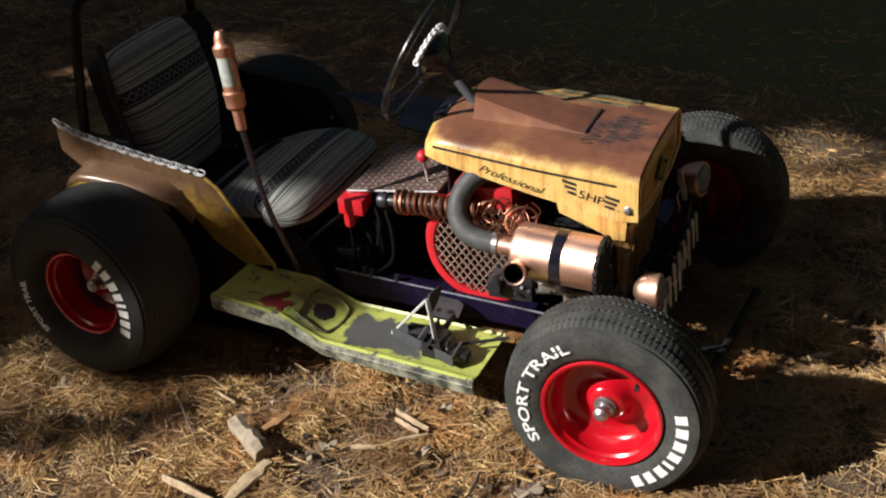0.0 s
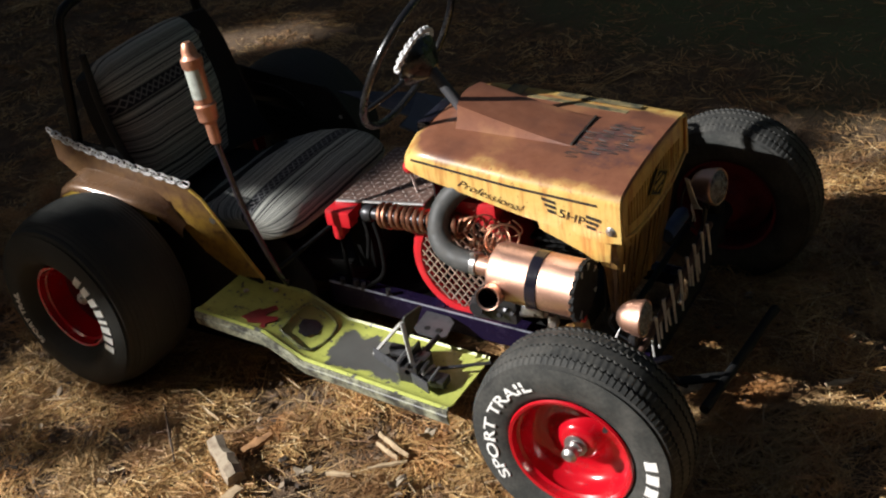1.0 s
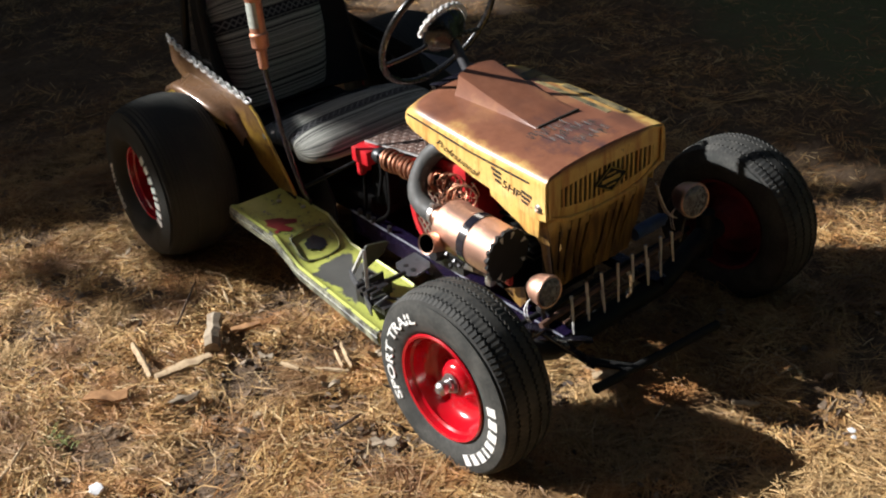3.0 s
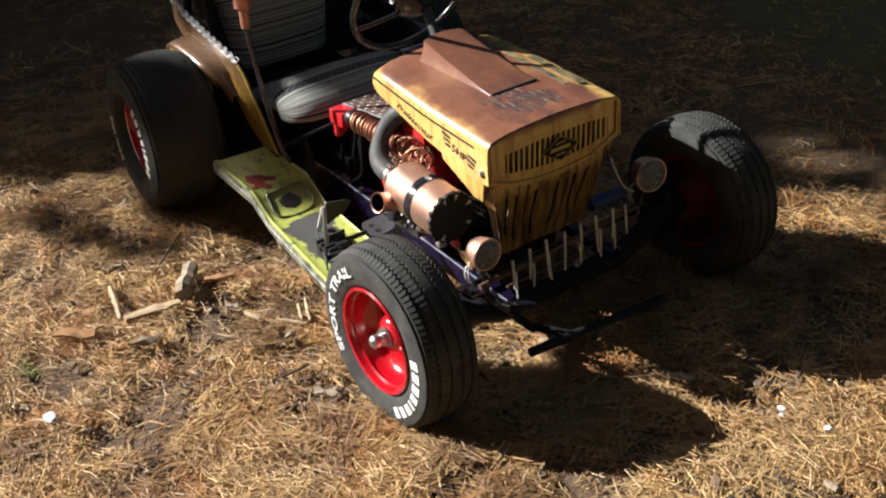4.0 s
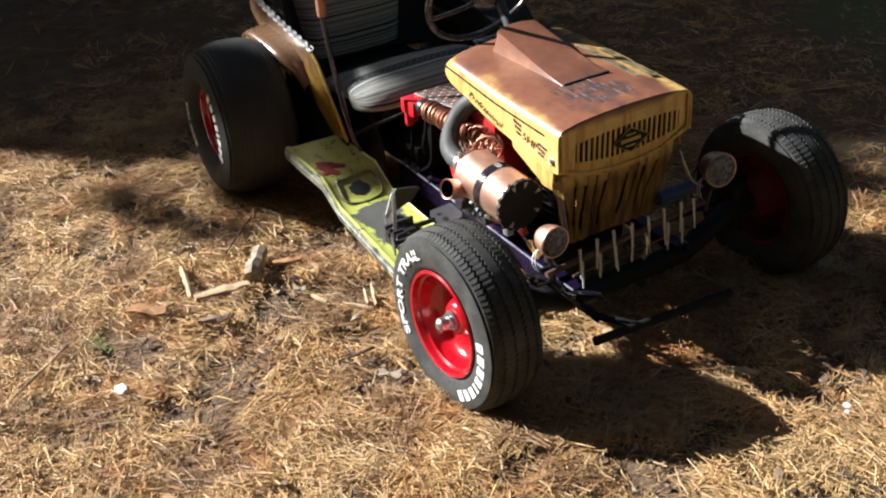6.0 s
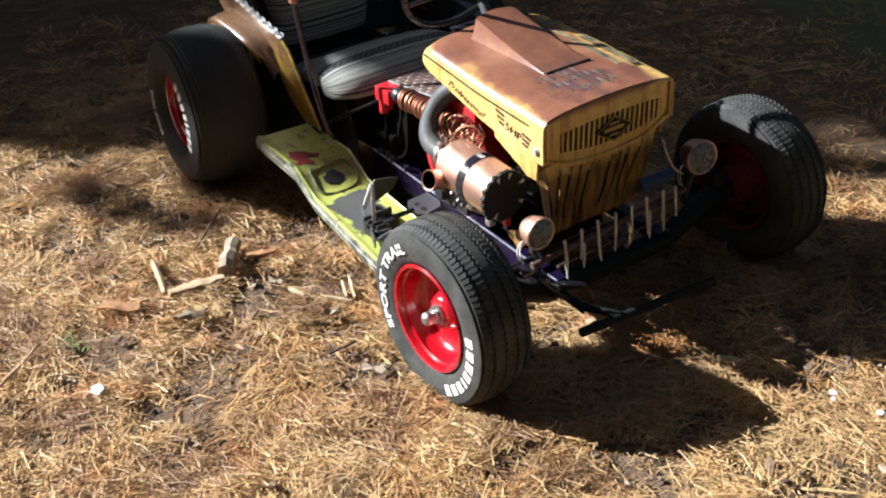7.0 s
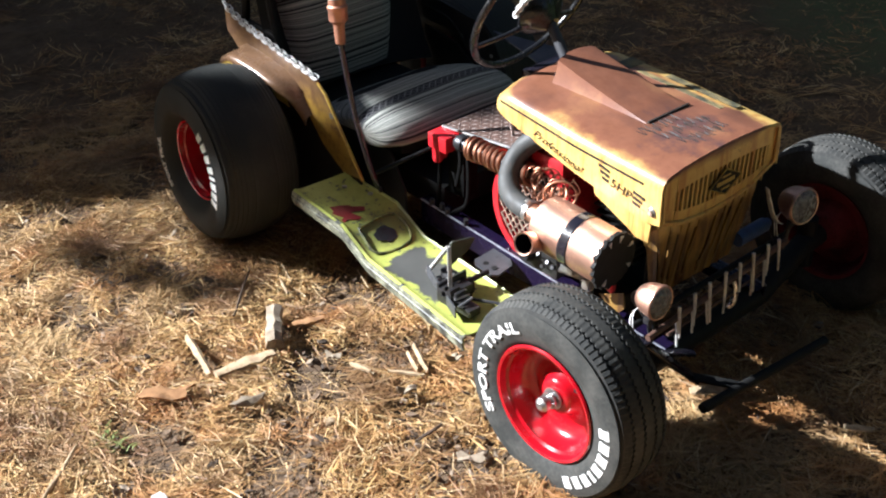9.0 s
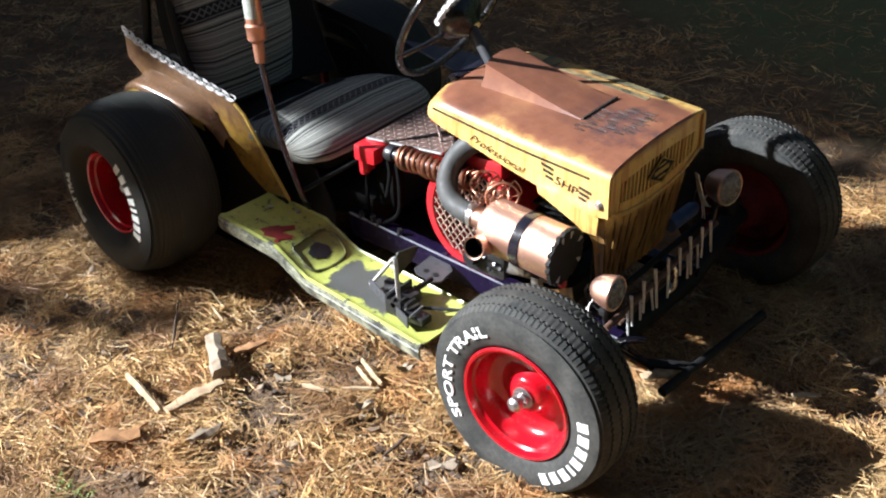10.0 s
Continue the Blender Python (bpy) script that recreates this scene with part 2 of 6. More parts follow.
def blanket_cloth():
    """Woven stripes across the cloth, by its own length (u) and width (v)."""
    n = Nodes("striped_blanket")
    uv = n.axes(n.coords("UV"))
    s = n.math("ADD", uv[0], n.math("MULTIPLY", n.noise(n.coords(), 14, 2), 0.004))
    lines = n.add("ShaderNodeTexNoise", noise_dimensions="1D")
    n.put(n.math("MULTIPLY", s, 105.0), lines.inputs["W"])
    lines.inputs["Scale"].default_value = 1.0
    lines.inputs["Detail"].default_value = 3.0
    lines.inputs["Roughness"].default_value = 0.75
    weave = n.noise(n.scaled(n.coords("UV"), 500, 500, 1), 1.0, 2)
    base = n.ramp(lines.outputs["Fac"], (0.34, (0.016, 0.017, 0.02)), (0.43, (0.12, 0.125, 0.12)), (0.5, (0.30, 0.31, 0.28)), (0.66, (0.46, 0.46, 0.41)))
    off = n.math("ABSOLUTE", n.math("SUBTRACT", s, 0.115))
    band = n.ramp(off, (0.0, 1.0), (0.016, 1.0), (0.0185, 0.0))
    zig = n.math("PINGPONG", uv[1], 0.011)
    lattice = n.math("ABSOLUTE", n.math("SUBTRACT", off, zig))
    pale = n.ramp(lattice, (0.0, 0.7), (0.0022, 0.7), (0.004, 0.0))
    col = n.mix(band, base, n.mix(pale, (0.012, 0.013, 0.02), (0.3, 0.3, 0.3)))
    n.bump(n.math("MULTIPLY_ADD", weave, 0.7, lines.outputs["Fac"]), 0.5, 0.003)
    return n.done(col, 0.95)


M_BLANKET = blanket_cloth()


def tread_plate():
    n = worn("brown_tread_plate", (0.24, 0.15, 0.12), (0.06, 0.042, 0.036), 0.4, 0.5, amount=0.5, scale=40)
    return n


M_TREAD = tread_plate()


M_LUG = worn("worn_lug_metal", (0.52, 0.45, 0.42), (0.2, 0.14, 0.11), 0.35, 0.6, amount=0.4, scale=50)


def glass_lens():
    n = Nodes("lamp_glass")
    n.bsdf.inputs["Transmission Weight"].default_value = 0.55
    n.bsdf.inputs["IOR"].default_value = 1.45
    v = n.coords()
    cell = n.noise(v, 95, 2, 0.6)
    n.bump(cell, 1.0, 0.008)
    # two greys mottled into the glass colour in place of reflections
    return n.done(n.mix(n.ramp(cell, (0.4, 0.0), (0.62, 1.0)), (0.24, 0.24, 0.25), (0.5, 0.51, 0.52)), 0.05)


M_GLASS = glass_lens()


def ground_soil():
    n = Nodes("needle_litter_soil")
    v = n.coords()
    big, mid, fine = n.noise(v, 1.3, 5, 0.6), n.noise(v, 12, 6, 0.65), n.noise(v, 90, 4, 0.7)
    fib = n.noise(n.scaled(v, 160, 28, 60), 1.0, 3, 0.6, 1.5)
    col = n.mix(n.ramp(mid, (0.3, 0.0), (0.68, 1.0)), (0.085, 0.054, 0.033), (0.18, 0.118, 0.07))
    col = n.mix(n.ramp(fib, (0.5, 0.0), (0.68, 0.75)), col, (0.27, 0.175, 0.09))
    col = n.mix(n.ramp(big, (0.5, 0.0), (0.72, 0.55)), col, (0.068, 0.048, 0.032))
    x, y, z = n.axes(v)
    moss = n.ramp(n.math("MULTIPLY", n.math("ADD", n.math("MULTIPLY_ADD", x, 0.4, y), n.math("MULTIPLY_ADD", big, 1.4, -0.7)), 0.1), (0.14, 0.0), (0.19, 1.0))
    green = n.mix(n.ramp(fine, (0.4, 0.0), (0.62, 1.0)), n.mix(mid, (0.07, 0.105, 0.04), (0.13, 0.165, 0.07)), (0.155, 0.15, 0.075))
    col = n.mix(moss, col, n.mix(n.ramp(mid, (0.5, 0.0), (0.62, 0.6)), green, (0.12, 0.10, 0.055)))
    n.bump(n.math("MULTIPLY_ADD", fine, 0.6, fib), 0.9, 0.012)
    return n.done(col, 0.95)


M_SOIL = ground_soil()


def needle_mat():
    n = Nodes("dry_pine_needles")
    geo = n.add("ShaderNodeNewGeometry")
    v = n.coords()
    patch = n.noise(v, 5.0, 4, 0.6)
    col = n.ramp(geo.outputs["Random Per Island"], (0.0, (0.12, 0.054, 0.02)), (0.25, (0.33, 0.168, 0.058)), (0.6, (0.55, 0.325, 0.118)), (0.9, (0.70, 0.48, 0.2)), (1.0, (0.82, 0.65, 0.38)))
    col = n.mix(n.ramp(patch, (0.42, 0.0), (0.64, 0.85)), col, (0.17, 0.08, 0.034))
    pale = n.noise(v, 2.2, 3, 0.5)
    col = n.mix(n.ramp(pale, (0.48, 0.0), (0.66, 0.55)), col, (0.62, 0.43, 0.2))
    rust = n.noise(n.scaled(v, 1.0, 1.0, 1.0), 6.5, 3, 0.55)
    col = n.mix(n.ramp(rust, (0.54, 0.0), (0.68, 0.6)), col, (0.46, 0.2, 0.06))
    return n.done(col, 0.6)


M_NEEDLE = needle_mat()


def crumb_mat():
    n = Nodes("bark_crumbs")
    geo = n.add("ShaderNodeNewGeometry")
    v = n.coords()
    col = n.ramp(geo.outputs["Random Per Island"], (0.0, (0.06, 0.042, 0.03)), (0.4, (0.14, 0.095, 0.064)), (0.75, (0.25, 0.165, 0.1)), (1.0, (0.42, 0.34, 0.25)))
    col = n.mix(n.ramp(n.noise(v, 140, 4, 0.6), (0.4, 0.0), (0.7, 0.5)), col, (0.05, 0.035, 0.025))
    n.bump(n.noise(v, 220, 3, 0.6), 0.5, 0.004)
    return n.done(col, 0.9)


M_CRUMB = crumb_mat()


def leaf_mat():
    n = Nodes("pine_foliage")
    geo = n.add("ShaderNodeNewGeometry")
    col = n.ramp(geo.outputs["Random Per Island"], (0.0, (0.02, 0.04, 0.012)), (1.0, (0.06, 0.1, 0.03)))
    return n.done(col, 0.8)


M_LEAF = leaf_mat()
M_GRASS = worn("grass_blade", (0.17, 0.22, 0.05), (0.26, 0.24, 0.09), 0.6, amount=0.4)


# ---- mesh helpers ----
def part(name, bm, material, parent=None, label="", smooth=38):
    """Links a bmesh as one mesh object under its parent."""
    me = bpy.data.meshes.new(name)
    bmesh.ops.recalc_face_normals(bm, faces=bm.faces)
    bm.to_mesh(me)
    bm.free()
    me.materials.append(material)
    me.polygons.foreach_set("use_smooth", [smooth > 0] * len(me.polygons))
    if smooth > 0:
        me.set_sharp_from_angle(angle=radians(smooth))
    ob = new(name, me)
    ob.parent = parent
    return tagged(ob, label)


def again(ob, m, parent):
    """Another part on the same mesh."""
    o = new(ob.name.split(".")[0], ob.data)
    o.parent = parent
    o.matrix_basis = m
    return o


def lathe(bm, prof, n=48, m=Matrix(), close=False):
    """Turns a profile of (along, radius) about the local Y axis."""
    rings = []
    for a, r in prof:
        rings.append([bm.verts.new(m @ Vector((r * math.cos(2 * math.pi * i / n), a, r * math.sin(2 * math.pi * i / n)))) for i in range(n)])
    for j in range(len(rings) - 1):
        for i in range(n):
            bm.faces.new((rings[j][i], rings[j][(i + 1) % n], rings[j + 1][(i + 1) % n], rings[j + 1][i]))
    if not close:
        for ring in (rings[0], rings[-1]):
            bm.faces.new(ring)
    return bm


def along(a, b):
    """The pose whose Y axis runs from a to b."""
    d = Vector(b) - Vector(a)
    return Matrix.Translation(a) @ d.to_track_quat("Y", "Z").to_matrix().to_4x4()


def rod(bm, a, b, r, n=14, r2=None):
    return lathe(bm, [(0, r), ((Vector(b) - Vector(a)).length, r if r2 is None else r2)], n, along(a, b))


def tube(bm, pts, r, n=10, closed=False):
    """A round tube along points; r is one radius or one for each point."""
    pts = [Vector(p) for p in pts]
    k = len(pts)
    rs = r if isinstance(r, (list, tuple)) else [r] * k
    tang = []
    for i in range(k):
        a, b = (pts[i - 1], pts[(i + 1) % k]) if closed else (pts[max(i - 1, 0)], pts[min(i + 1, k - 1)])
        tang.append((b - a).normalized())
    side = tang[0].orthogonal().normalized()
    rings = []
    for i in range(k):
        side = (side - tang[i] * side.dot(tang[i])).normalized()
        up = tang[i].cross(side)
        rings.append([bm.verts.new(pts[i] + rs[i] * (math.cos(2 * math.pi * j / n) * side + math.sin(2 * math.pi * j / n) * up)) for j in range(n)])
    for i in range(k if closed else k - 1):
        a, b = rings[i], rings[(i + 1) % k]
        shift = 0
        if closed and i == k - 1:
            shift = min(range(n), key=lambda q: (b[q].co - a[0].co).length)
        for j in range(n):
            bm.faces.new((a[j], a[(j + 1) % n], b[(j + 1 + shift) % n], b[(j + shift) % n]))
    if not closed:
        bm.faces.new(rings[0])
        bm.faces.new(rings[-1])
    return bm


def curve(pts, k=8):
    """Points along a smooth line through pts."""
    pts = [Vector(p) for p in pts]
    q = [2 * pts[0] - pts[1], *pts, 2 * pts[-1] - pts[-2]]
    out = []
    for i in range(1, len(q) - 2):
        for j in range(k):
            t = j / k
            a, b, c, d = q[i - 1:i + 3]
            out.append(0.5 * (2 * b + (c - a) * t + (2 * a - 5 * b + 4 * c - d) * t * t + (3 * b - a - 3 * c + d) * t ** 3))
    return [*out, pts[-1]]


def block(bm, c, s, m=Matrix(), bevel=0.0):
    """A box of size s about c, with its edges eased."""
    r = bmesh.ops.create_cube(bm, size=1.0, matrix=m @ Matrix.Translation(c) @ Matrix.Diagonal((*s, 1)))
    if bevel:
        edges = list({e for v in r["verts"] for e in v.link_edges})
        bmesh.ops.bevel(bm, geom=edges, offset=bevel, segments=2, affect="EDGES", profile=0.6)
    return bm


def slab(bm, pts, depth):
    """A flat polygon of 3D points, given thickness along the vector depth."""
    depth = Vector(depth)
    lo = [bm.verts.new(Vector(p)) for p in pts]
    hi = [bm.verts.new(Vector(p) + depth) for p in pts]
    k = len(pts)
    bm.faces.new(lo)
    bm.faces.new(hi)
    for i in range(k):
        bm.faces.new((lo[i], lo[(i + 1) % k], hi[(i + 1) % k], hi[i]))
    return bm


def sheet(bm, grid, thick=0.0):
    """A surface through rows of points, with thickness along its normals."""
    rows = [[bm.verts.new(p) for p in row] for row in grid]
    faces = []
    for a, b in zip(rows, rows[1:]):
        for i in range(len(a) - 1):
            faces.append(bm.faces.new((a[i], a[i + 1], b[i + 1], b[i])))
    if thick:
        bmesh.ops.recalc_face_normals(bm, faces=faces)
        bmesh.ops.solidify(bm, geom=faces, thickness=thick)
    return bm


def words(text, size, depth, bold=0.0, shear=0.0):
    """The mesh data of a text: points and faces, lying in x (along), y (up), z (out)."""
    cu = bpy.data.curves.new("words", "FONT")
    cu.body, cu.size, cu.extrude, cu.offset, cu.shear, cu.resolution_u = text, size, depth, bold, shear, 3
    ob = bpy.data.objects.new("words", cu)
    me = bpy.data.meshes.new_from_object(ob)
    pts = [v.co.copy() for v in me.vertices]
    faces = [tuple(p.vertices) for p in me.polygons]
    bpy.data.objects.remove(ob)
    bpy.data.curves.remove(cu)
    bpy.data.meshes.remove(me)
    return pts, faces


def add_faces(bm, pts, faces):
    vs = [bm.verts.new(p) for p in pts]
    for f in faces:
        if len(set(f)) > 2:
            bm.faces.new([vs[i] for i in f])
    return bm




# ---- ground ----
def swell(x, y):
    """The height of the litter: low mounds, flat under the wheels."""
    h = 0.018 * noise.noise((x * 1.7, y * 1.7, 3.1)) + 0.016 * noise.noise((x * 5.1, y * 5.1, 8.2)) + 0.008 * noise.noise((x * 15, y * 15, 2.4))
    for wx in (-1.32,):
        h += 0.022 * math.exp(-((x - wx) ** 2 + (abs(y) - 0.47) ** 2) / 0.05)
    return h - 0.002


def make_ground():
    near = list(np.arange(-4.4, 3.61, 0.04))
    steps = [-70, -40, -22, -14, -9, -7, -5.6, -5]
    line = steps + near + [-s for s in reversed(steps)]
    bm = bmesh.new()
    sheet(bm, [[(x, y, swell(x, y) if abs(x) < 5 and abs(y) < 5 else 0.0) for x in line] for y in line])
    ob = part("ground", bm, M_SOIL, smooth=180)
    tagged(ob, "brown forest soil under dry pine litter", "ground", kind="structure")


make_ground()


BARE = [(-0.62, -0.65, 0.075), (-0.37, -0.62, 0.06), (-0.31, -0.70, 0.075), (-0.565, -0.74, 0.06), (-0.69, -1.13, 0.07), (-0.15, -0.64, 0.06), (-0.46, -0.53, 0.05)]


def thin_cover(x, y):
    """How far the needles thin out to bare soil at a spot."""
    h = 0.55 * noise.noise((x * 5.2, y * 5.2, 5.5)) + 0.45 * noise.noise((x * 13, y * 13, 1.5))
    for bx, by, r in BARE:
        h += 0.42 * math.exp(-((x - bx) ** 2 + (y - by) ** 2) / (r * r))
    return h


def needle_litter(name, count, lo, hi, length, width, lift, seed, label):
    """Loose dry needles: bent thin blades, lying in tangled bundles."""
    rng = np.random.default_rng(seed)
    x = rng.uniform(lo[0], hi[0], count)
    y = rng.uniform(lo[1], hi[1], count)
    # bundles: needles gather round shared spots and lie one way there
    k = count // 16
    bx, by, ba = rng.uniform(lo[0], hi[0], k), rng.uniform(lo[1], hi[1], k), rng.uniform(0, 2 * np.pi, k)
    pick = rng.integers(0, k, count)
    loose = rng.random(count) < 0.22
    x = np.where(loose, x, bx[pick] + rng.normal(0, 0.034, count))
    y = np.where(loose, y, by[pick] + rng.normal(0, 0.034, count))
    ang = np.where(loose, rng.uniform(0, 2 * np.pi, count), ba[pick] + rng.normal(0, 0.24, count))
    # bare spots where soil shows
    bare = np.array([thin_cover(a, b) for a, b in zip(x, y)])
    keep = (bare < 0.10 + 0.10 * rng.random(count)) | (rng.random(count) < 0.12)
    keep &= (y + 0.4 * x < 1.2 + 0.6 * rng.random(count)) | (rng.random(count) < 0.2)
    edge = np.minimum(np.minimum(x - lo[0], hi[0] - x), np.minimum(y - lo[1], hi[1] - y)) / 0.7
    keep &= rng.random(count) < np.clip(edge, 0.0, 1.0)
    x, y, ang, bare = x[keep], y[keep], ang[keep], bare[keep]
    n = len(x)
    ln = length * rng.uniform(0.45, 1.1, n)
    w = width * rng.uniform(0.6, 1.5, n)
    base = np.array([swell(a, b) for a, b in zip(x, y)]) + 0.003 + lift * rng.random(n) ** 2 * np.clip(1.0 - bare * 1.6, 0.3, 1.3)
    tilt = rng.normal(0.0, 0.16, n)
    bend = rng.normal(0.0, 0.28, n)
    dx, dy = np.cos(ang), np.sin(ang)
    pts = np.empty((n, 6, 3))
    for j, s in enumerate((-0.5, 0.0, 0.5)):
        cx = x + ln * s * dx - dy * bend * ln * (0.25 - s * s)
        cy = y + ln * s * dy + dx * bend * ln * (0.25 - s * s)
        cz = np.maximum(base + ln * s * tilt + 0.006 * (0.25 - s * s), base * 0.35)
        for q, e in ((0, -0.5), (1, 0.5)):
            ww = w * (0.55 if j == 2 else 1.0)
            pts[:, 2 * j + q] = np.stack([cx - dy * e * ww, cy + dx * e * ww, cz + e * ww * rng.normal(0, 0.7, n)], 1)
    idx = (np.arange(n) * 6)[:, None, None] + np.array([[0, 1, 3, 2], [2, 3, 5, 4]])[None]
    me = bpy.data.meshes.new(name)
    me.from_pydata(pts.reshape(-1, 3).tolist(), [], idx.reshape(-1, 4).tolist())
    me.materials.append(M_NEEDLE)
    tagged(new(name, me), label, "pine needles", kind="stuff")


needle_litter("pine_needles", 350000, (-2.7, -2.2), (1.7, 1.2), 0.090, 0.0017, 0.028, 4, "tangled dry golden-brown pine needles on the ground")
needle_litter("far_pine_needles", 90000, (-4.6, -0.1), (2.1, 3.0), 0.055, 0.0024, 0.006, 5, "shaded dry pine needles on the forest ground")



def bark_crumbs():
    """Small bark flakes and crumbs that lie where the needles thin out."""
    rng = random.Random(41)
    bm = bmesh.new()
    made = 0
    while made < 2600:
        x, y = rng.uniform(-2.3, 1.4), rng.uniform(-1.8, 0.6)
        thin = thin_cover(x, y)
        if thin < 0.08 and rng.random() > 0.07:
            continue
        made += 1
        r = 0.003 + 0.009 * rng.random() ** 3
        a0, long, lean = rng.uniform(0, 6.28), rng.uniform(1.1, 2.4), (rng.gauss(0, 0.25), rng.gauss(0, 0.25))
        z = swell(x, y) + rng.uniform(0.008, 0.024)
        low, top = [], []
        sides = rng.randint(4, 6)
        for k in range(sides):
            a = 6.283 * k / sides + rng.uniform(-0.35, 0.35)
            u, w = r * long * math.cos(a) * rng.uniform(0.7, 1.1), r * math.sin(a) * rng.uniform(0.7, 1.1)
            px, py = u * math.cos(a0) - w * math.sin(a0), u * math.sin(a0) + w * math.cos(a0)
            pz = z + px * lean[0] + py * lean[1]
            low.append(bm.verts.new((x + px, y + py, pz)))
            top.append(bm.verts.new((x + px * 0.85, y + py * 0.85, pz + r * rng.uniform(0.25, 0.6))))
        bm.faces.new(top)
        bm.faces.new(list(reversed(low)))
        for k in range(sides):
            bm.faces.new((low[k], low[(k + 1) % sides], top[(k + 1) % sides], top[k]))
    tagged(part("bark_crumbs", bm, M_CRUMB, None, smooth=0), "brown bark crumbs among thin dry needles", "bark", kind="stuff")


bark_crumbs()
needle_litter("outer_pine_needles", 40000, (-6.0, -5.6), (5.0, 3.0), 0.12, 0.003, 0.016, 6, "sparse dry pine needles round the clearing")

# ---- the tractor ----
tractor = new("lawn_tractor")
tagged(tractor, "rusty yellow custom lawn tractor with red wheels on pine needles", "lawn tractor")


def tyre_mesh(r, half, rim, crown, zig, segs, cut, slick):
    """A tyre about the Y axis: zigzag tread ribs, notched shoulders, rounded sidewalls. Outer side is -Y."""
    bm = bmesh.new()
    side = [(half * 0.62, rim - 0.012), (half * 0.82, rim), (half * 0.9, rim + 0.012), (half * 1.0, rim + (r - rim) * 0.42),
            (half * 0.985, rim + (r - rim) * 0.62), (half * 0.93, rim + (r - rim) * 0.8)]
    if slick:
        side = [(half * 0.5, rim - 0.012), (half * 0.66, rim), (half * 0.76, rim + 0.010), (half * 0.93, rim + 0.024), (half * 0.985, rim + 0.036), (half * 1.0, rim + 0.050), (half * 0.995, rim + 0.066), (half * 0.96, rim + 0.082), (half * 0.9, rim + 0.096)]
    rows = []
    lines = [q / 10 for q in range(-8, 9)] if slick else [-0.62, -0.22, 0.22, 0.62]
    for i in range(segs):
        th = 2 * math.pi * i / segs
        z = zig * (1 if i % 4 in (0, 1) else -1)
        lug = 0.0 if slick else 0.35 * cut * (i % 2)
        prof = [(-a, b) for a, b in side]
        prof += [(-half * 0.87, r - crown - 0.010 - lug * 2), (-half * 0.84, r - crown - lug)]
        for g in lines:
            c = g * half * 0.95
            drop = 0.95 * crown * abs(g / 0.84) ** 2.4 if slick else crown * (g * 1.05) ** 2
            e = half * (0.012 if slick else 0.035)
            deep_g = 1.0 if not slick or abs(abs(g) - 0.3) < 0.01 or abs(abs(g) - 0.6) < 0.01 else 0.0
            prof += [(c + z - e * 1.5, r - drop), (c + z - e, r - drop - cut * deep_g), (c + z + e, r - drop - cut * deep_g), (c + z + e * 1.5, r - drop)]
        prof += [(half * 0.84, r - crown - lug), (half * 0.87, r - crown - 0.010 - lug * 2)]
        prof += [(a, b) for a, b in reversed(side)]
        rows.append([bm.verts.new((b * math.cos(th), a, b * math.sin(th))) for a, b in prof])
    for i in range(segs):
        a, b = rows[i], rows[(i + 1) % segs]
        for j in range(len(a) - 1):
            bm.faces.new((a[j], a[j + 1], b[j + 1], b[j]))
    return bm


def arc_text(bm, text, size, r, start, end, y, bold):
    """Raised letters bent round the wheel, clockwise from start to end (degrees), tops outward."""
    pts, faces = words(text, size, 0.0015, bold)
    lo, hi = min(p.x for p in pts), max(p.x for p in pts)
    out = []
    for p in pts:
        a = radians(start + (end - start) * (p.x - lo) / (hi - lo))
        rr = r + p.y
        out.append(Vector((rr * math.cos(a), y - p.z + 0.12 * (rr - r - size * 0.3) ** 2 / size, rr * math.sin(a))))
    return add_faces(bm, out, faces)


def arc_bar(bm, height, r, start, end, y):
    """One plain raised bar bent round the wheel, in place of a letter."""
    vs = []
    for side in (0, 1):
        for k in range(5):
            a = radians(start + (end - start) * k / 4)
            for rr in (r, r + height):
                vs.append(bm.verts.new((rr * math.cos(a), y + 0.0015 - 0.003 * side, rr * math.sin(a))))
    for k in range(4):
        for base in (0, 10):
            bm.faces.new([vs[base + q] for q in (2 * k, 2 * k + 1, 2 * k + 3, 2 * k + 2)])
        bm.faces.new([vs[q] for q in (2 * k, 2 * k + 2, 12 + 2 * k, 10 + 2 * k)])
        bm.faces.new([vs[q] for q in (2 * k + 1, 11 + 2 * k, 13 + 2 * k, 2 * k + 3)])
    bm.faces.new([vs[q] for q in (0, 10, 11, 1)])
    bm.faces.new([vs[q] for q in (8, 9, 19, 18)])
    return bm


GAP = 0.5
LETTERS = [0.9, 1.0, 1.0, 0.85, 0.4, 0.9, 0.85, 0.85]


